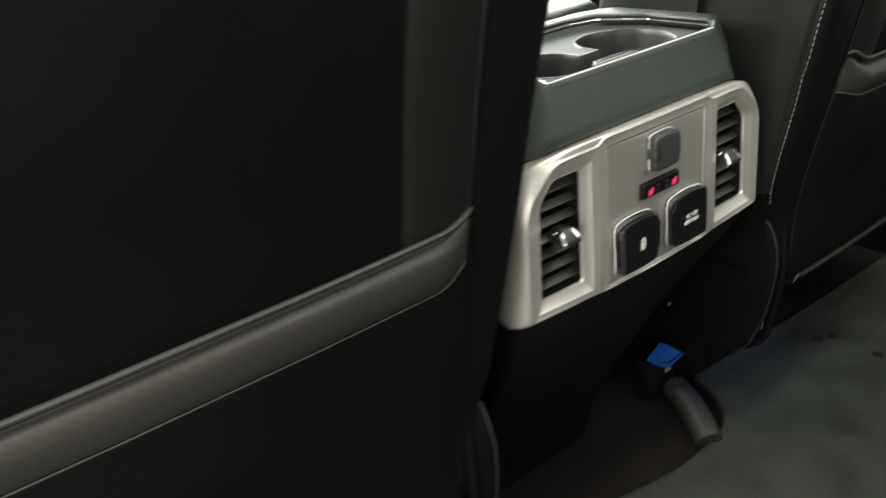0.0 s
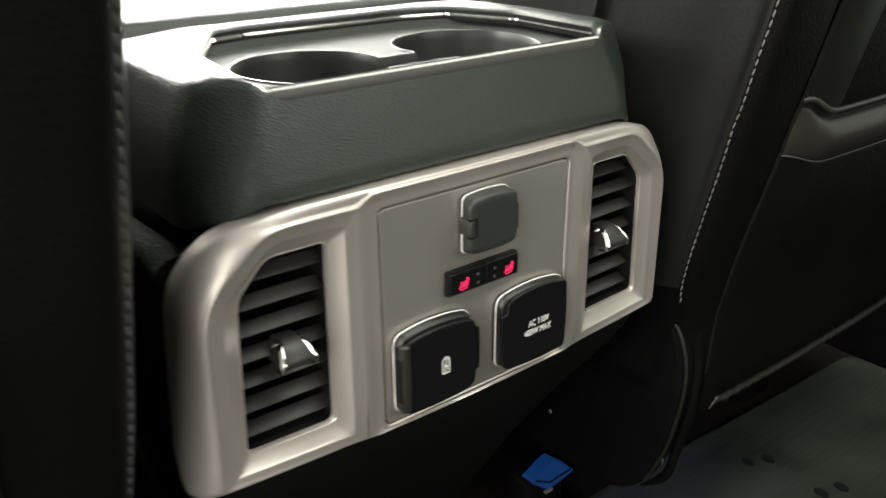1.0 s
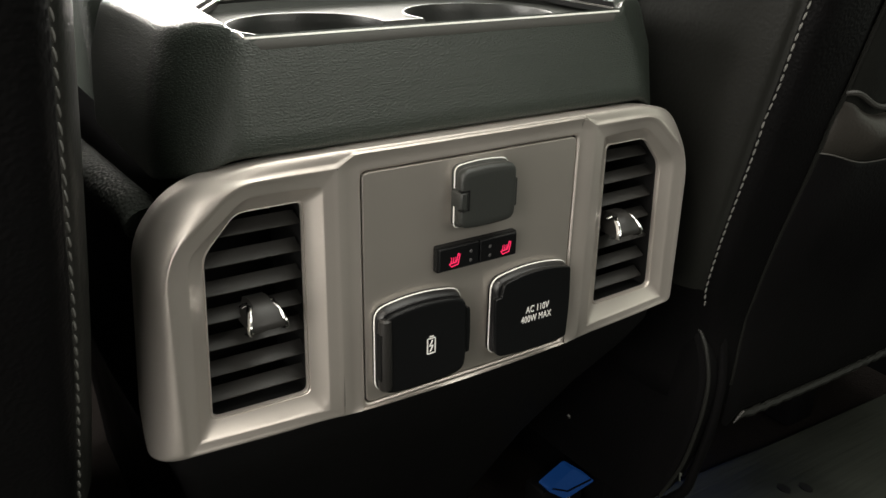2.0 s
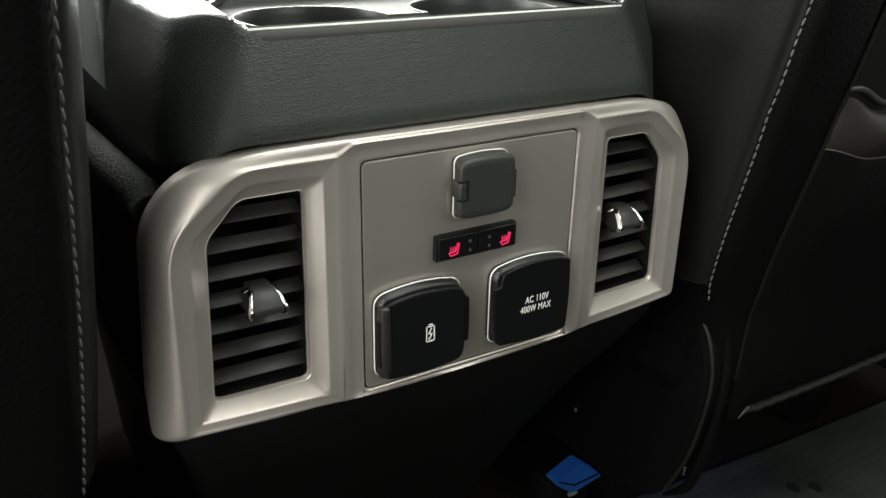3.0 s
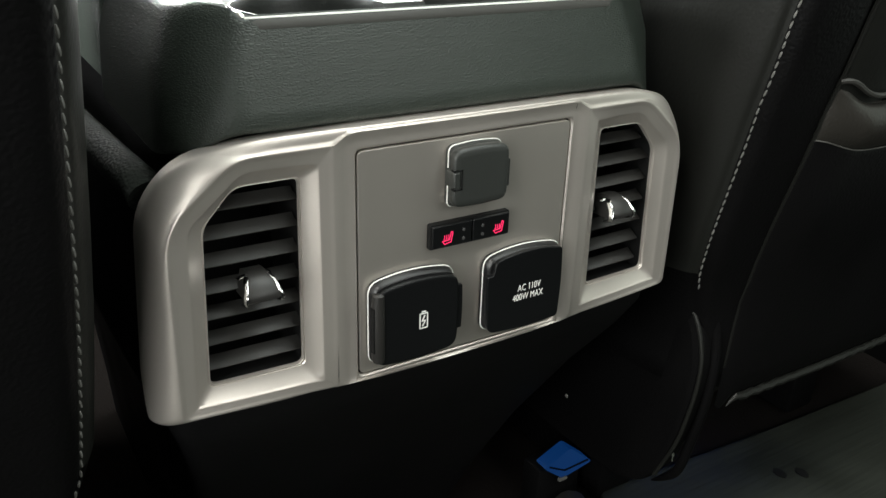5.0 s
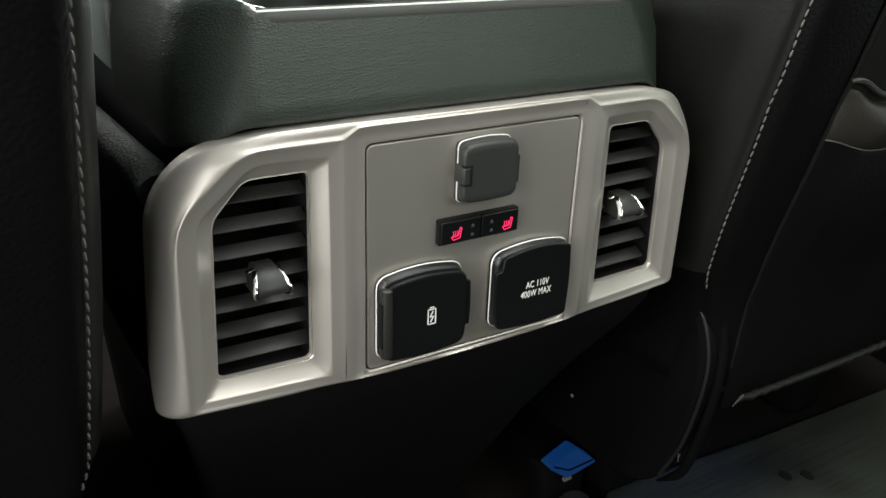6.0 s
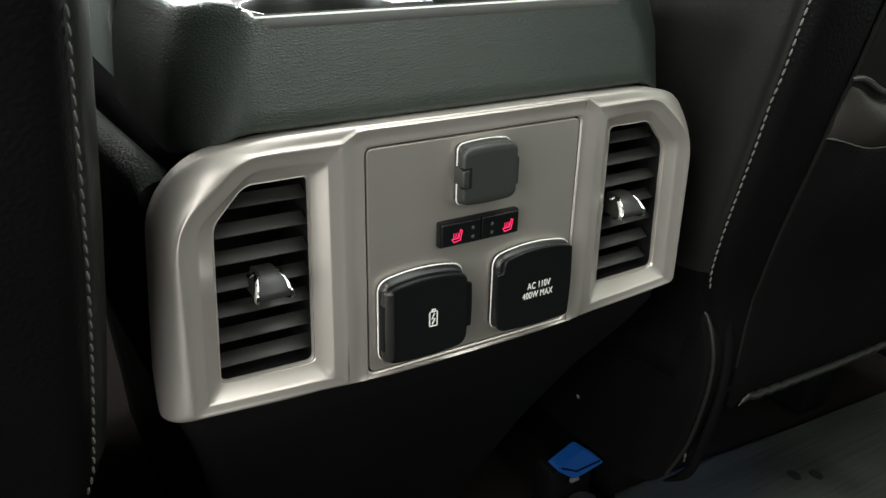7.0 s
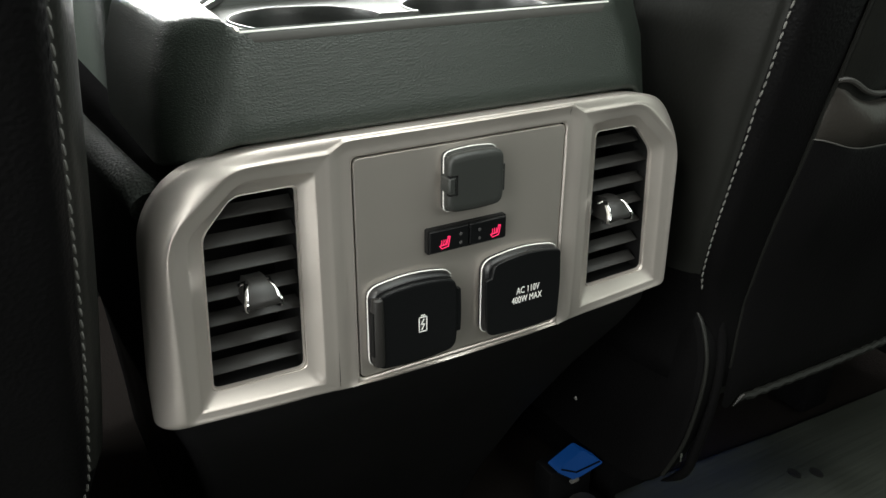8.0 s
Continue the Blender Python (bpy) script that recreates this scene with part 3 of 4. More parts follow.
# air vents
for s, slide in ((-1, -0.1164), (1, 0.1075)):
    bm = bmesh.new()
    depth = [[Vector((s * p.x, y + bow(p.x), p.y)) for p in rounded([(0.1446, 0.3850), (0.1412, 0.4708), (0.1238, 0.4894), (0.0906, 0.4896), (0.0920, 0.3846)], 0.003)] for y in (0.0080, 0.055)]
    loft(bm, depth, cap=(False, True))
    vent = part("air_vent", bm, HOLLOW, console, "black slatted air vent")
    for k in range(7):
        z = 0.4755 - 0.01375 * k
        bm = bmesh.new()
        prof = [(0.0124, -0.0008), (0.0118, -0.0006), (0.0117, -0.0001), (0.0121, 0.0003), (0.0155, 0.0022), (0.0186, 0.0041), (0.0190, 0.0039), (0.0190, 0.0029), (0.0155, 0.0008)]
        far = 0.1415 if z < 0.468 else 0.1330
        loft(bm, [[Vector((s * (x + (0.0008 if i == 0 else 0) * (y > 0.014)), y + bow(x) + (0.0005 if i in (0, 3) else 0), z + q)) for y, q in prof] for i, x in enumerate((0.0912, 0.0920, far - 0.0008, far))], cap=(True, True))
        part("slat", bm, SLAT, vent, angle=25)
    # slider: a slanted grip with chrome cheeks
    grip = smooth_loop([(0.0150, 0.4436), (0.0085, 0.4451), (0.0042, 0.4447), (0.0002, 0.4424), (-0.0032, 0.4382), (-0.0042, 0.4356), (-0.0036, 0.4334), (0.0030, 0.4322), (0.0150, 0.4318)], 3, closed=False)
    ramp = lambda v: max(0, min(1, v))
    half = lambda q: 0.0044 + 0.0016 * ramp((0.4440 - q) / 0.0018) + 0.0020 * ramp((0.4425 - q) / 0.0065) - 0.0012 * ramp((0.4340 - q) / 0.004)
    bm = bmesh.new()
    loft(bm, [[Vector((slide + e * (half(q) - d), y + (0.0005 if d == 0 else 0), q)) for y, q in grip] for e, d in ((-1, 0.0), (-1, 0.0008), (1, 0.0008), (1, 0.0))], cap=(True, True))
    slider = part("vent_slider", bm, SLIDER, console, "charcoal vent slider with chrome sides", angle=30)
    for e in (-1, 1):
        bm = bmesh.new()
        side = smooth_loop([(0.0076, 0.4414), (0.0058, 0.4434), (0.0034, 0.4438), (-0.0004, 0.4416), (-0.0040, 0.4378), (-0.0049, 0.4352), (-0.0043, 0.4326), (0.0006, 0.4306)], 5, closed=False)
        rows = []
        for k, (y, q) in enumerate(side):
            w = half(q) + 0.0001 + 0.0007 * abs(2 * k / (len(side) - 1) - 1) ** 2
            rows.append([Vector((slide + e * (w + a), y + b, q)) for a, b in ((-0.0003, 0.0002), (0.0002, -0.0004), (0.0008, -0.0004), (0.0012, 0.0002), (0.0015, 0.0024), (0.0, 0.0034))])
        loft(bm, rows, cap=(True, True))
        part("chrome_side", bm, CHROME, slider, "chrome side strip")

# leather wrapped upper body with cup holders
levels = [(0.5080, 0.018, 0.119, 0.150, 0.046), (0.5094, 0.0105, 0.1230, 0.1555, 0.0388), (0.5106, 0.0080, 0.1242, 0.1570, 0.0366), (0.5130, 0.0070, 0.1245, 0.1573, 0.0358), (0.5200, 0.0095, 0.1215, 0.1555, 0.0368),
          (0.5350, 0.0150, 0.1175, 0.1505, 0.0390), (0.5480, 0.0195, 0.1135, 0.1455, 0.0410), (0.5550, 0.0218, 0.1112, 0.1432, 0.0420), (0.5590, 0.0228, 0.1104, 0.1414, 0.0430), (0.5612, 0.0238, 0.1098, 0.1390, 0.0435)]


def body_loop(z, yf, xf, xs, yc, sink=0.0):
    xr, xl = xs + 0.0055 * max(0, min(1, (z - 0.512) / 0.048)), 0.005 - min(xs, 0.1520 - 0.0022 * max(0, (z - 0.515) / 0.02) ** 1.5)
    pts = [(-xf, yf), (xf, yf), (xr, yc), (xr, 0.100), (xr, 0.169), (xr - 0.03, 0.182), (xl + 0.03, 0.182), (xl, 0.169), (xl, 0.100), (xl, yc)]
    low = max(0, min(1, (0.535 - z) / 0.022))
    out = []
    for p in rounded(pts, [0.005 + 0.010 * low, 0.005 + 0.010 * low, 0.014, 0.01, 0.01, 0.004, 0.004, 0.01, 0.01, 0.014], 4):
        front = max(0, min(1, (0.055 - p.y) / 0.03)) * max(0, min(1, (0.1125 - abs(p.x)) / 0.004))
        drop = 0.017 * max(0, min(1, (abs(p.x) - 0.119) / 0.033))
        out.append(Vector((p.x, p.y + low * bow(min(abs(p.x), xf)), z - sink * front - drop * low)))
    return out


HOLE = [(-0.1085, 0.0262), (0.1085, 0.0262), (0.1135, 0.0340), (0.1165, 0.1060), (0.0960, 0.1540), (0.0620, 0.1640), (-0.0500, 0.1660), (-0.0720, 0.1610), (-0.1040, 0.1040), (-0.1120, 0.0340)]


def hole_loop(z, grow=0.0, sink=0.0):
    out = []
    for p in rounded([(x + math.copysign(grow, x), y + (grow if y > 0.07 else -grow * 0.3)) for x, y in HOLE], [0.002, 0.002, 0.002, 0.006, 0.006, 0.006, 0.006, 0.006, 0.006, 0.002], 4):
        front = max(0, min(1, (0.0345 - p.y) / 0.007))
        out.append(Vector((p.x, p.y, z - sink * front)))
    return out


loops = [body_loop(*lv) for lv in levels[:-2]] + [body_loop(*levels[-2], sink=0.0015), body_loop(*levels[-1], sink=0.0035)]
loops += [[a * 0.55 + b * 0.45 + Vector((0, 0, 0.0012)) for a, b in zip(body_loop(0.5630, 0.0248, 0.1092, 0.1368, 0.0435, 0.0050), hole_loop(0.5630, 0.004, 0.0050))], hole_loop(0.5630, 0.0012, 0.0055), hole_loop(0.5615, 0.0, 0.0045)]
bm = bmesh.new()
loft(bm, loops, cap=(True, False))
part("leather_wrap", bm, LEATHER, console, "dark grained leather wrap", angle=50)
bm = bmesh.new()
strip = []
for x in [-0.1095 + 0.219 * k / 24 for k in range(25)]:
    e = 0.0015 * min(1, max(0, (abs(x) - 0.106) / 0.0055))
    strip.append([Vector((x, y + e, z)) for y, z in ((0.0225, 0.5530), (0.0212, 0.5531), (0.0211, 0.5534), (0.0219, 0.5564), (0.0225, 0.5573), (0.0242, 0.5576))])
loft(bm, strip, closed=False)
part("front_strip", bm, STRIP, console, "smooth taupe strip under the front edge")
bm = bmesh.new()
loft(bm, [hole_loop(0.5618, 0.0002, 0.0045), hole_loop(0.5590, -0.0002, 0.0030), hole_loop(0.5545, -0.0006, 0.0005)])
part("tray_wall", bm, BLACK, console, "black cup holder surround")
# chrome bead below the rim, with small joints, and a front edge whitened as highlight
bead = hole_loop(0.5580, -0.0014, 0.0015)
for a, b in ((10, 16), (16, 23), (23, 32), (32, 43), (43, 50)):
    bm = bmesh.new()
    run = [p.copy() for p in bead[a:min(b + 1, 50)]]
    run[0] += (run[1] - run[0]).normalized() * 0.0008
    run[-1] += (run[-2] - run[-1]).normalized() * 0.0008
    tube(bm, run, 0.0013)
    part("chrome_trim", bm, LIP, console, "thin chrome trim in the cup holder")
bm = bmesh.new()
tube(bm, [(x, 0.0240, 0.5577) for x in (-0.1080, -0.05, 0.05, 0.1080)], 0.0008, n=8)
part("front_edge", bm, EDGE_GLINT, console, "thin pale front edge")
bm = bmesh.new()
loft(bm, [hole_loop(0.5552, -0.0004, 0.0012), hole_loop(0.5555, -0.0028, 0.0012), hole_loop(0.5550, -0.0040, 0.0012), hole_loop(0.5527, -0.0064), hole_loop(0.5516, -0.0090)])
part("tray_lip", bm, TRAY, console, "grey stepped lip of the tray", angle=60)
YC = 0.0880
outline = []
for cx, r, side in ((-0.0505, 0.0405, 0), (0.0575, 0.0425, 1)):
    up, lo = math.asin(0.008 / r), math.asin(0.028 / r)
    a0, a1 = ((-up, 2 * math.pi - lo), (math.pi + lo, 3 * math.pi + up))[side]
    outline += [(cx + r * math.cos(a), YC + r * math.sin(a) * (1.22 if math.sin(a) < 0 else 1.0)) for a in [a0 + (a1 - a0) * k / 44 for k in range(45)]]
cup_loop = lambda d, z: [Vector((x, y, z)) for x, y in offset(outline, -d)]
bm = bmesh.new()
edges = []
for loop in (hole_loop(0.5518, -0.0085), cup_loop(0.0016, 0.5518)):
    vs = [bm.verts.new(p) for p in loop]
    edges += [bm.edges.new((vs[i], vs[(i + 1) % len(vs)])) for i in range(len(vs))]
bmesh.ops.triangle_fill(bm, use_beauty=True, use_dissolve=False, edges=edges)
part("tray", bm, TRAY, console, "grey rubber tray", smooth=False)
bm = bmesh.new()
loft(bm, [cup_loop(0.0017, 0.5517), cup_loop(0.0012, 0.5526), cup_loop(0.0006, 0.5526), cup_loop(0.0, 0.5514), cup_loop(-0.0006, 0.5470), cup_loop(-0.0030, 0.4900)], cap=(False, True))
part("cup_well", bm, WELL, console, "dark twin cup wells joined by a slot", angle=50)

# bright end of the trim at the driver's corner
bm = bmesh.new()
tube(bm, [(-0.1118, 0.0330, 0.5588), (-0.1108, 0.0292, 0.5592), (-0.1096, 0.0262, 0.5588), (-0.1084, 0.0246, 0.5574)], 0.0017, n=10)
part("chrome_trim", bm, LIP, console, "chrome end of the trim")

# padded lid ahead of the cup holders
bm = bmesh.new()
loops = []
for z, g in [(0.500, 0.0), (0.556, 0.0), (0.563, -0.0025), (0.567, -0.007), (0.5685, -0.016)]:
    loops.append([Vector((p.x, p.y, z)) for p in rounded([(-0.141 - g, 0.1880 - g), (0.149 + g, 0.1880 - g), (0.149 + g, 0.60 + g), (-0.141 - g, 0.60 + g)], 0.012)])
loft(bm, loops, cap=(True, True))
part("armrest_lid", bm, LEATHER, console, "padded leather armrest lid")
for e in (-1, 1):
    bm = bmesh.new()
    tube(bm, [(e * 0.1530, 0.048, 0.4750), (e * 0.1545, 0.056, 0.4792), (e * 0.1575, 0.089, 0.4797), (e * 0.1605, 0.138, 0.4797), (e * 0.1635, 0.182, 0.4797), (e * 0.1670, 0.30, 0.480), (e * 0.1670, 0.59, 0.480)], 0.0095, n=20)
    part("side_roll", bm, ROLL, console, "leather edge along the console side")

# ---- front seats ----
XS = [(0.20, 0.236), (0.30, 0.234), (0.335, 0.2235), (0.36, 0.2145), (0.43, 0.2080), (0.494, 0.2040), (0.56, 0.2010), (0.66, 0.1965), (0.80, 0.195), (1.0, 0.212)]
YS = [(0.20, 0.031), (0.28, 0.029), (0.347, 0.023), (0.494, -0.010), (0.56, -0.027), (0.66, -0.053), (0.80, -0.090), (1.0, -0.145)]


def build_seat(s, dx, dy, label):
    seat = thing("front_seat", label, "car seat", "front seats")
    P = lambda x, y, z: Vector((s * (x + dx), y + dy, z))
    zs = [0.245, 0.252, 0.27, 0.30, 0.33, 0.36, 0.40, 0.44, 0.48, 0.52, 0.56, 0.60, 0.64, 0.70, 0.76, 0.82, 0.88, 0.93, 0.955]
    W = 0.48
    loops = []
    for i, z in enumerate(zs):
        x, y = spline(XS, z), spline(YS, z)
        g = 0.012 if i in (0, len(zs) - 1) else 0.0
        prof = [(0.0, 0.002), (0.003, -0.006), (0.010, -0.0115), (0.030, -0.0135), (0.052, -0.0125), (0.060, -0.0085), (0.068, -0.0088), (0.090, -0.0125), (0.24, -0.016),
                (W - 0.09, -0.0125), (W - 0.052, -0.0125), (W - 0.010, -0.0115), (W, 0.002), (W + 0.015, 0.05), (W + 0.005, 0.115), (0.24, 0.10), (0.0, 0.118), (-0.012, 0.112), (-0.0145, 0.07), (-0.0115, 0.03), (-0.005, 0.008)]
        loops.append([P(x + px * (1 - 2 * g) + g, y + py + (g if py < 0.05 else -g), z) for px, py in smooth_loop(prof, 4)])
    bm = bmesh.new()
    start = zs.index(0.36)
    loft(bm, [loop[48:] + loop[:2] for loop in loops[start:]], closed=False)
    bm.faces.new([bm.verts.new(p) for p in loops[-1]])
    part("backrest", bm, SEAT_LEATHER, seat, "black leather backrest", angle=70)
    bm = bmesh.new()
    loft(bm, [loop[1:49] for loop in loops], closed=False)
    part("rear_cover", bm, SEAT_DARK, seat, "black vinyl rear cover of the backrest", angle=70)
    bm = bmesh.new()
    loft(bm, [loop[48:] + loop[:2] for loop in loops[:start + 1]], closed=False)
    bm.faces.new([bm.verts.new(p) for p in loops[0]])
    part("lower_cover", bm, SEAT_DARK, seat, "black lower side of the backrest", angle=70)
    # rear panel and pocket
    def rear(x, z, out):
        ys = spline(YS, z)
        u = min(x - 0.258, 0.258 + 0.37 - x) / 0.03
        return P(x, ys - 0.0128 - out * min(1, max(0, u)) ** 0.6 - 0.003 * min(1, max(0, u / 4)), z)
    X = [0.2585, 0.2595, 0.261, 0.2635, 0.266, 0.269, 0.272, 0.276, 0.280, 0.285, 0.290, 0.295, 0.30, 0.31, 0.325, 0.34, 0.38, 0.44, 0.50, 0.55, 0.58, 0.60, 0.615, 0.625]
    bm = bmesh.new()
    loft(bm, [[rear(x, z, 0.001) for x in X if x > 0.308] for z in (0.47, 0.52, 0.56, 0.60, 0.65, 0.70, 0.78, 0.86, 0.92)], closed=False)
    part("rear_panel", bm, SEAT_DARK, seat, "black vinyl rear panel")
    bm = bmesh.new()
    loft(bm, [[rear(0.2585 + 0.057 * k / 12, z, 0.0) + Vector((0, -0.0065 * math.sin(math.pi * k / 12) ** 0.7, 0)) for k in range(13)] for z in (0.47, 0.52, 0.56, 0.60, 0.65, 0.70, 0.78, 0.86, 0.92)], closed=False)
    part("panel_border", bm, BORDER, seat, "padded leather border of the rear panel")
    curl = lambda x, at, wide: math.exp(-((x - at) / wide) ** 2)
    if s > 0:
        top = lambda x: 0.4895 + 0.0120 * curl(x, 0.262, 0.017) + 0.010 * max(0, x - 0.34)
        seam = lambda x: 0.4543 + 0.0110 * curl(x, 0.256, 0.028)
    else:
        top = lambda x: 0.5112 + 0.0040 * curl(x, 0.257, 0.014) + 0.012 * max(0, x - 0.33)
        seam = lambda x: 0.4732 + 0.0075 * curl(x, 0.260, 0.014) + 0.022 * max(0, x - 0.30)
    low = lambda x: 0.2410 - 0.012 * curl(x, 0.264, 0.008)
    up = lambda x, t: low(x) + (seam(x) - low(x)) * t / 0.845 if t < 0.845 else seam(x) + (top(x) - seam(x)) * (t - 0.845) / 0.155
    bm = bmesh.new()
    loft(bm, [[rear(x, up(x, t), o) for x in X] for t, o in ((0, 0.003), (0.03, 0.007), (0.1, 0.009), (0.3, 0.011), (0.55, 0.012), (0.83, 0.0125), (0.845, 0.0105))], closed=False)
    pocket = part("map_pocket", bm, SEAT_DARK, seat, "black vinyl map pocket", angle=70)
    bm = bmesh.new()
    loft(bm, [[rear(x, up(x, t), o) for x in X] for t, o in ((0.845, 0.0100), (0.856, 0.0128), (0.870, 0.0150), (0.888, 0.0168), (0.907, 0.0177), (0.926, 0.0178), (0.945, 0.0170), (0.963, 0.0155), (0.979, 0.0132), (0.991, 0.0102), (0.999, 0.0066), (0.99, 0.003))], closed=False)
    part("pocket_hem", bm, HEM, pocket, "padded leather hem of the pocket", angle=70)
    bm = bmesh.new()
    tube(bm, [rear(x, top(x) + 0.0054, 0.0105) for x in X], 0.0019, n=8)
    part("pocket_piping", bm, PIPING, pocket, "piping along the pocket edge")
    # pale bead along the seam stands in for light on its fold
    bm = bmesh.new()
    tube(bm, [rear(x, seam(x), 0.0118) for x in X], 0.0006, n=6)
    part("pocket_seam", bm, STRIP, pocket, "fine seam with a pale bead for its lit fold")
    bm = bmesh.new()
    tube(bm, [rear(x, low(x) - 0.004 + 0.0006 * math.sin(x * 410) + 0.0004 * math.sin(x * 950), 0.004) for x in [0.2705 + 0.0045 * k for k in range(79)]], 0.0036, n=8, taper=(0.15, 0.5, 0.8))
    part("hem", bm, SEAT_LEATHER, pocket, "rolled lower hem")
    bm = bmesh.new()
    tube(bm, [rear(0.2592, z, 0.0) + Vector((0, -0.0005, 0)) for z in [0.27 + 0.02 * k for k in range(32)]], 0.0016, n=6)
    part("side_piping", bm, BORDER, seat, "thin leather piping")
    # front bolster of the backrest, lengthened out of view to shade the console's side
    bm = bmesh.new()
    loops = []
    for z in (0.36, 0.40, 0.46, 0.52, 0.56, 0.62, 0.70, 0.80, 0.90):
        x, y = spline(XS, z), spline(YS, z)
        loops.append([P(x + a, y + b, z) for a, b in smooth_loop([(-0.004, 0.115), (-0.009, 0.140), (-0.006, 0.245), (0.012, 0.270), (0.05, 0.262), (0.06, 0.120)], 4)])
    loft(bm, loops, cap=(True, True))
    part("front_bolster", bm, SEAT_LEATHER, seat, "black leather side bolster")
    # stitches along the inboard seam
    bm = bmesh.new()
    bmesh.ops.create_uvsphere(bm, u_segments=6, v_segments=5, radius=1, matrix=Matrix.Diagonal((0.0008, 0.0007, 0.0025, 1)))
    first = part("stitch", bm, THREAD, seat, "pale grey thread stitch")
    spots = []
    z = 0.349
    while z < 0.70:
        spots.append(z)
        z += 0.0061
    for k, z in enumerate(spots):
        a, b = Vector((spline(XS, z - 0.003), spline(YS, z - 0.003), z - 0.003)), Vector((spline(XS, z + 0.003), spline(YS, z + 0.003), z + 0.003))
        c, d = (a + b) / 2, b - a
        m = Matrix.Translation((s * (c.x + dx + 0.0002), c.y - 0.0022 + dy, c.z)) @ Matrix.Rotation(math.atan2(-d.y, d.z) , 4, "X") @ Matrix.Rotation(s * (math.atan2(d.x, d.z) + 0.16), 4, "Y")
        if k == 0:
            first.matrix_basis = m
        else:
            o = new("stitch", first.data)
            o.parent, o.matrix_basis = seat, m
    # side shield, cushion and base
    bm = bmesh.new()
    shape = [(0.075, 0.335), (0.046, 0.330), (0.027, 0.318), (0.0165, 0.294), (0.0142, 0.270), (0.0175, 0.238), (0.026, 0.198), (0.042, 0.158), (0.075, 0.130), (0.15, 0.122), (0.30, 0.122), (0.42, 0.130), (0.425, 0.23), (0.42, 0.325), (0.30, 0.337), (0.15, 0.337)]
    out = smooth_loop(shape, 4)
    c = Vector((0.2, 0.23))
    inboard = 0.0 if s > 0 else -0.008
    rows = []
    for x, k in ((0.246, 0.985), (0.2345, 1.0), (0.2305, 0.997), (0.2280, 0.988), (0.2270, 0.965)):
        rows.append([P(x + inboard, *(c + (p - c) * k)) for p in out])
    loft(bm, rows, cap=(True, True))
    part("side_shield", bm, SEAT_DARK, seat, "black plastic side shield")
    if s > 0:
        bm = bmesh.new()
        bmesh.ops.create_uvsphere(bm, u_segments=10, v_segments=6, radius=0.0022, matrix=Matrix.Translation((0.2268, 0.1568, 0.1688)) @ Matrix.Diagonal((0.5, 1, 1, 1)))
        part("bolt", bm, THREAD, seat, "small pale bolt head")
    # paler leather bead along the shield's rear rim
    bm = bmesh.new()
    rim = smooth_loop(shape[1:8], 5, closed=False)
    tube(bm, [P(0.2288 + inboard, y - 0.0004, z) for y, z in rim], 0.0016, n=8)
    part("shield_lip", bm, SEAT_LEATHER, seat, "paler lip of the side shield")
    bm = bmesh.new()
    tube(bm, [P(*p) for p in smooth_loop([(0.222, 0.014, 0.385), (0.230, 0.018, 0.355), (0.240, 0.020, 0.328), (0.245, 0.0175, 0.300), (0.246, 0.0155, 0.270), (0.246, 0.0175, 0.235), (0.246, 0.025, 0.192), (0.246, 0.033, 0.160), (0.250, 0.06, 0.130)], 5, closed=False)], 0.0042, n=10, taper=(0.2, 0.4, 0.6, 0.8))
    part("back_edge", bm, SEAT_DARK, seat, "rounded lower edge of the backrest cover")
    # cushion widened and deepened out of view to shade the floor beside it
    bm = bmesh.new()
    rows = []
    for z, g in ((0.13, -0.02), (0.17, 0.0), (0.32, 0.0), (0.36, -0.012), (0.375, -0.04)):
        rows.append([P(p.x, p.y, z) for p in rounded([(0.236 - g, 0.13), (0.80 + g, 0.13), (0.80 + g, 0.60 + g), (0.236 - g, 0.60 + g)], 0.05)])
    loft(bm, rows, cap=(True, True))
    part("cushion", bm, SEAT_LEATHER, seat, "black leather seat cushion")
    for x in (0.30, 0.62):
        bm = bmesh.new()
        box(bm, [min(s * x, s * (x + 0.05)), 0.17 + dy, 0.0], [max(s * x, s * (x + 0.05)), 0.55 + dy, 0.20], 0.006)
        part("seat_base", bm, DARKTRIM, seat, "dark seat rail on the floor")
    return seat


build_seat(1, 0.0, 0.0, "black leather front seat with grey stitched seams and map pocket")
build_seat(-1, -0.0090, -0.012, "black leather front seat beside the doorway, grey stitched seams")

# ---- floor things ----
bm = bmesh.new()
outline = rounded([(-0.80, -0.95), (0.84, -0.95), (0.84, 0.146), (0.56, 0.158), (0.306, 0.176), (0.288, 0.118), (0.240, 0.076), (0.13, 0.070), (0.03, 0.095), (-0.80, 0.14)], [0.05, 0.05, 0.02, 0.02, 0.012, 0.03, 0.04, 0.04, 0.05, 0.05], 5)
cen = Vector((0.1, -0.4))
inset = lambda g, z: [Vector((p.x + (cen - p).normalized().x * g, p.y + (cen - p).normalized().y * g, z)) for p in outline]
loft(bm, [inset(0, 0.0), inset(0.001, 0.006), inset(0.005, 0.0085), inset(0.012, 0.0080), inset(0.018, 0.0068), inset(0.03, 0.0065)], cap=(False, True))
mat_thing = tagged(part("floor_mat", bm, MAT), "greenish black rubber floor mat with raised rim", "floor mat")

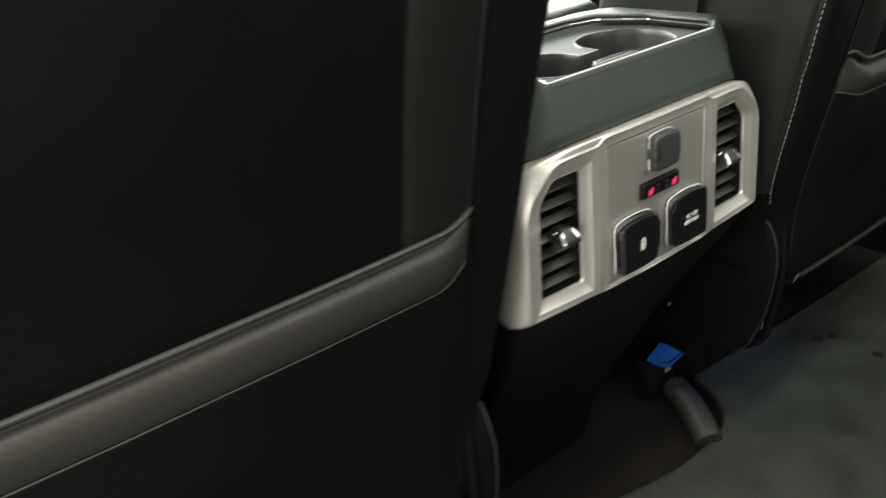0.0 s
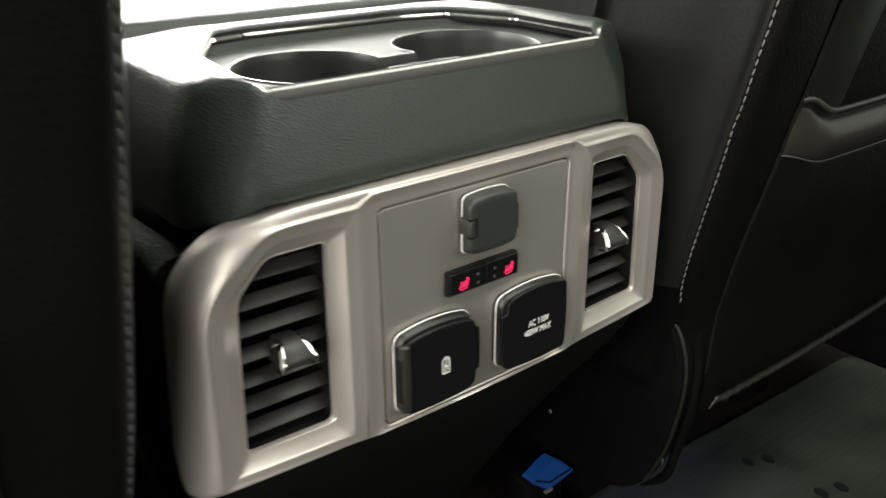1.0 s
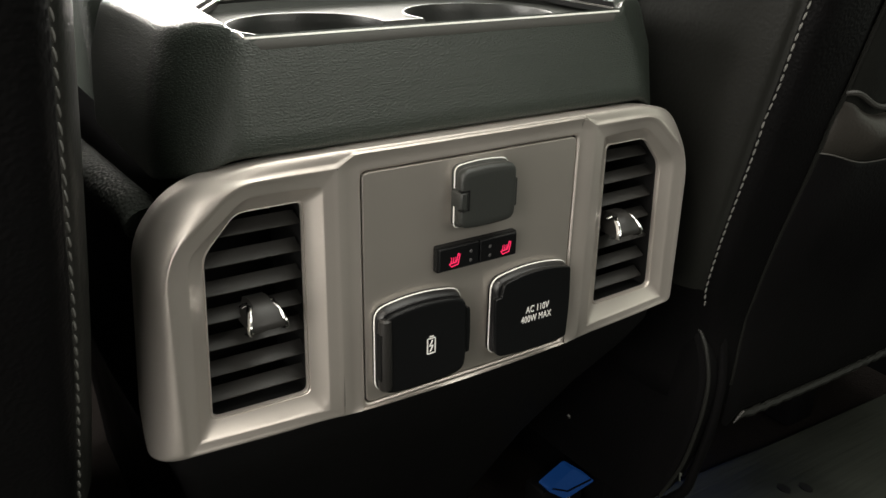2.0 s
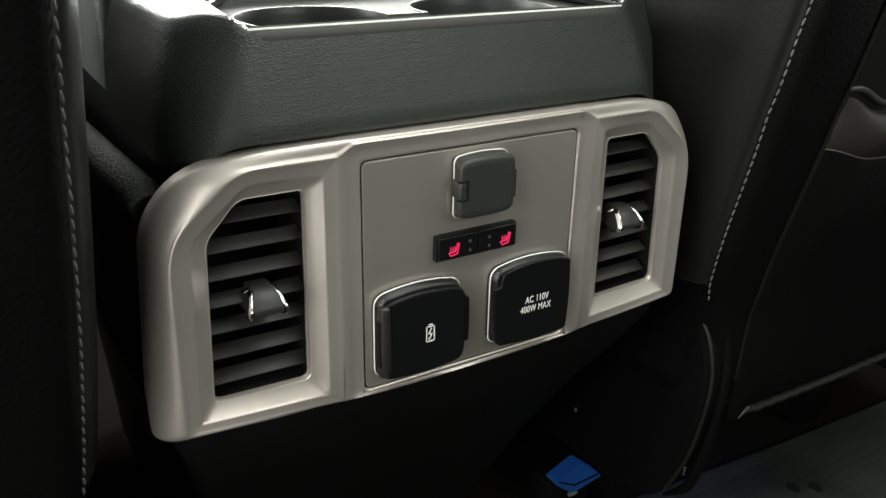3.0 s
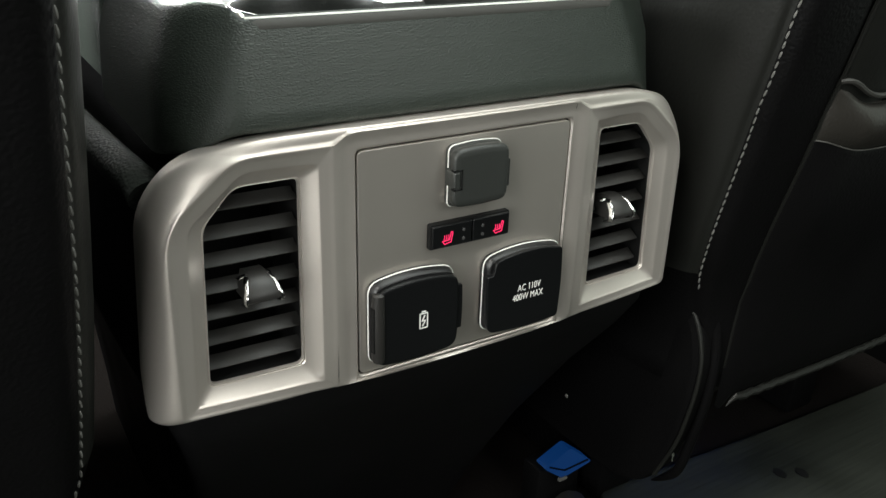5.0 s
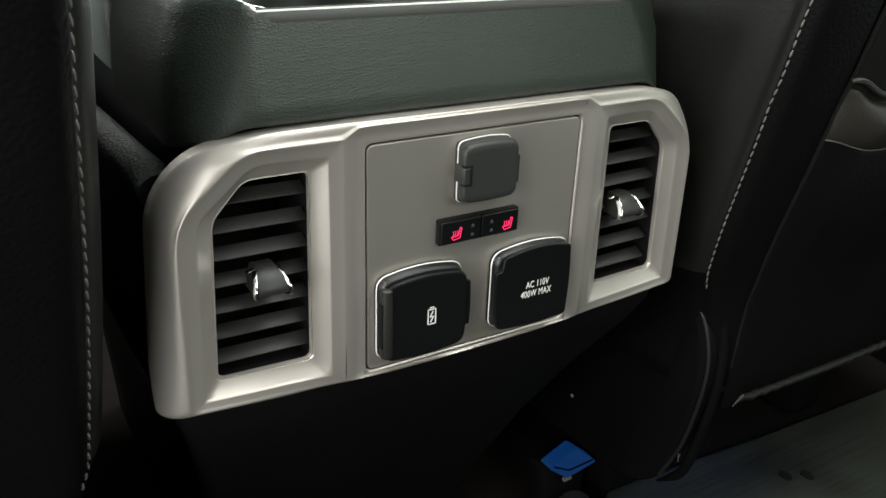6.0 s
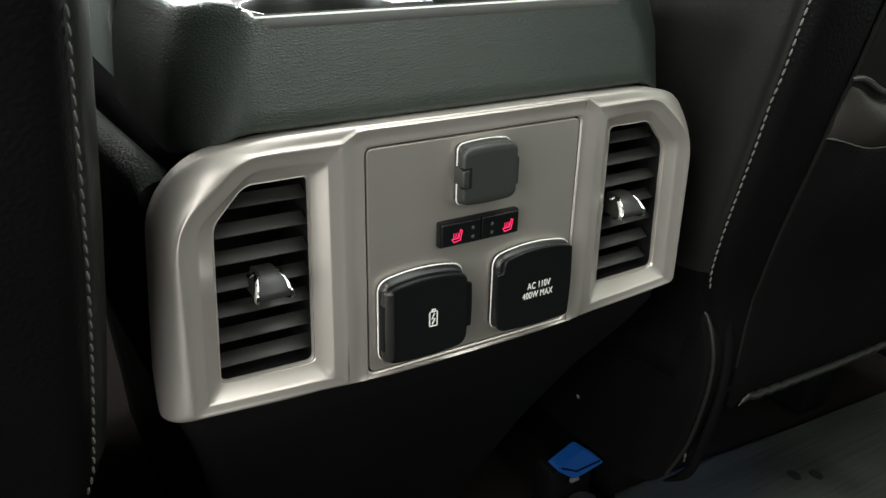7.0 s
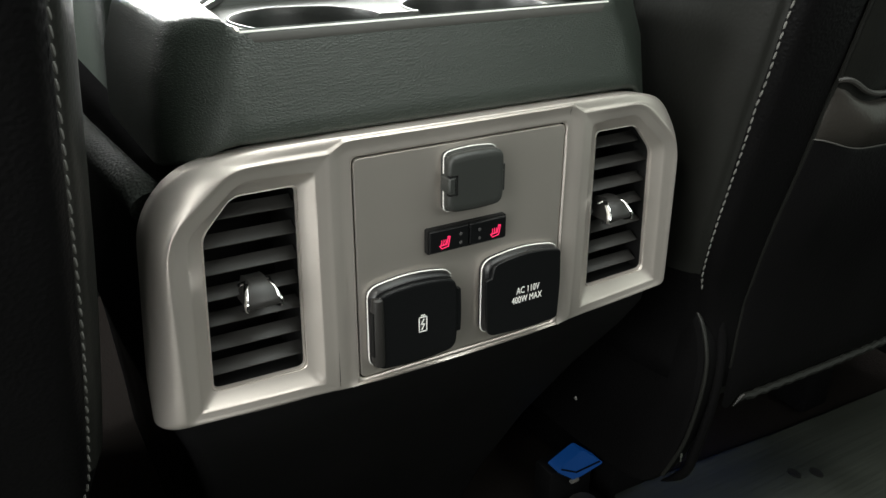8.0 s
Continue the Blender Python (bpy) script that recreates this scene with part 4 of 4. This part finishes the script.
for x, y in [(0.507, 0.095), (0.530, 0.083), (0.523, 0.012), (0.550, 0.003)]:
    bm = bmesh.new()
    oval = [(x + 0.0055 * math.cos(a), y + 0.0085 * math.sin(a)) for a in [2 * math.pi * j / 14 for j in range(14)]]
    loft(bm, [[Vector((px, py, z)) for px, py in oval] for z in (0.006, 0.0085)], cap=(True, True))
    part("mat_clip", bm, HOLLOW, mat_thing, "small dark clip in the mat")

lamp = thing("footwell_lamp", "glowing blue footwell lamp on a black foot beside the seat rail", "lamp")
bm = bmesh.new()
face = rounded([(0.230, 0.063), (0.253, 0.045), (0.295, 0.049), (0.267, 0.073)], 0.004)
loft(bm, [[Vector((p.x, 0.181 + (p.x - 0.25) * 0.05 + (p.y - 0.06) * 0.25 + d, p.y)) for p in face] for d in (0.016, 0.001, 0.0)], cap=(True, True))
part("lens", bm, BLUE, lamp, "glowing blue lens")
bm = bmesh.new()
for a, b in (((0.236, 0.0645), (0.256, 0.0530)), ((0.256, 0.0530), (0.287, 0.0545))):
    bar2d(bm, a, b, 0.0014, 0.1795, 0.0012)
part("lens_groove", bm, DARKTRIM, lamp, "dark groove across the lens", smooth=False)
bm = bmesh.new()
box(bm, (0.2475, 0.1755, 0.0425), (0.2585, 0.1800, 0.0462), 0.0012)
part("lens_clip", bm, THREAD, lamp, "pale plastic clip at the lens's lower tip")
bm = bmesh.new()
box(bm, (0.228, 0.186, -0.004), (0.285, 0.215, 0.056), 0.004)
part("foot", bm, DARKTRIM, lamp, "black foot")

bm = bmesh.new()
tube(bm, [(0.255, 0.165, 0.018), (0.235, 0.130, 0.022), (0.205, 0.085, 0.020), (0.195, 0.07, 0.012)], 0.018, n=14)
tagged(part("rail_cover", bm, surface("grey_plastic", (0.024, 0.022, 0.020), 0.5, grain=0.2, scale=300)), "grey rounded seat rail end cover on carpet", "rail cover")

bm = bmesh.new()
tube(bm, [(0.233, 0.034, 0.192), (0.2345, 0.030, 0.186), (0.236, 0.031, 0.178), (0.240, 0.036, 0.174)], 0.0014, n=8)
tagged(part("hook", bm, CHROME), "small bright metal hook under the seat", "hook")

bm = bmesh.new()
box(bm, (0.835, 0.825, 0.405), (0.8605, 0.872, 0.50), 0.006)
tagged(part("door_lamp", bm, BLUE_DIM), "glowing blue lamp in the far front door", "lamp")
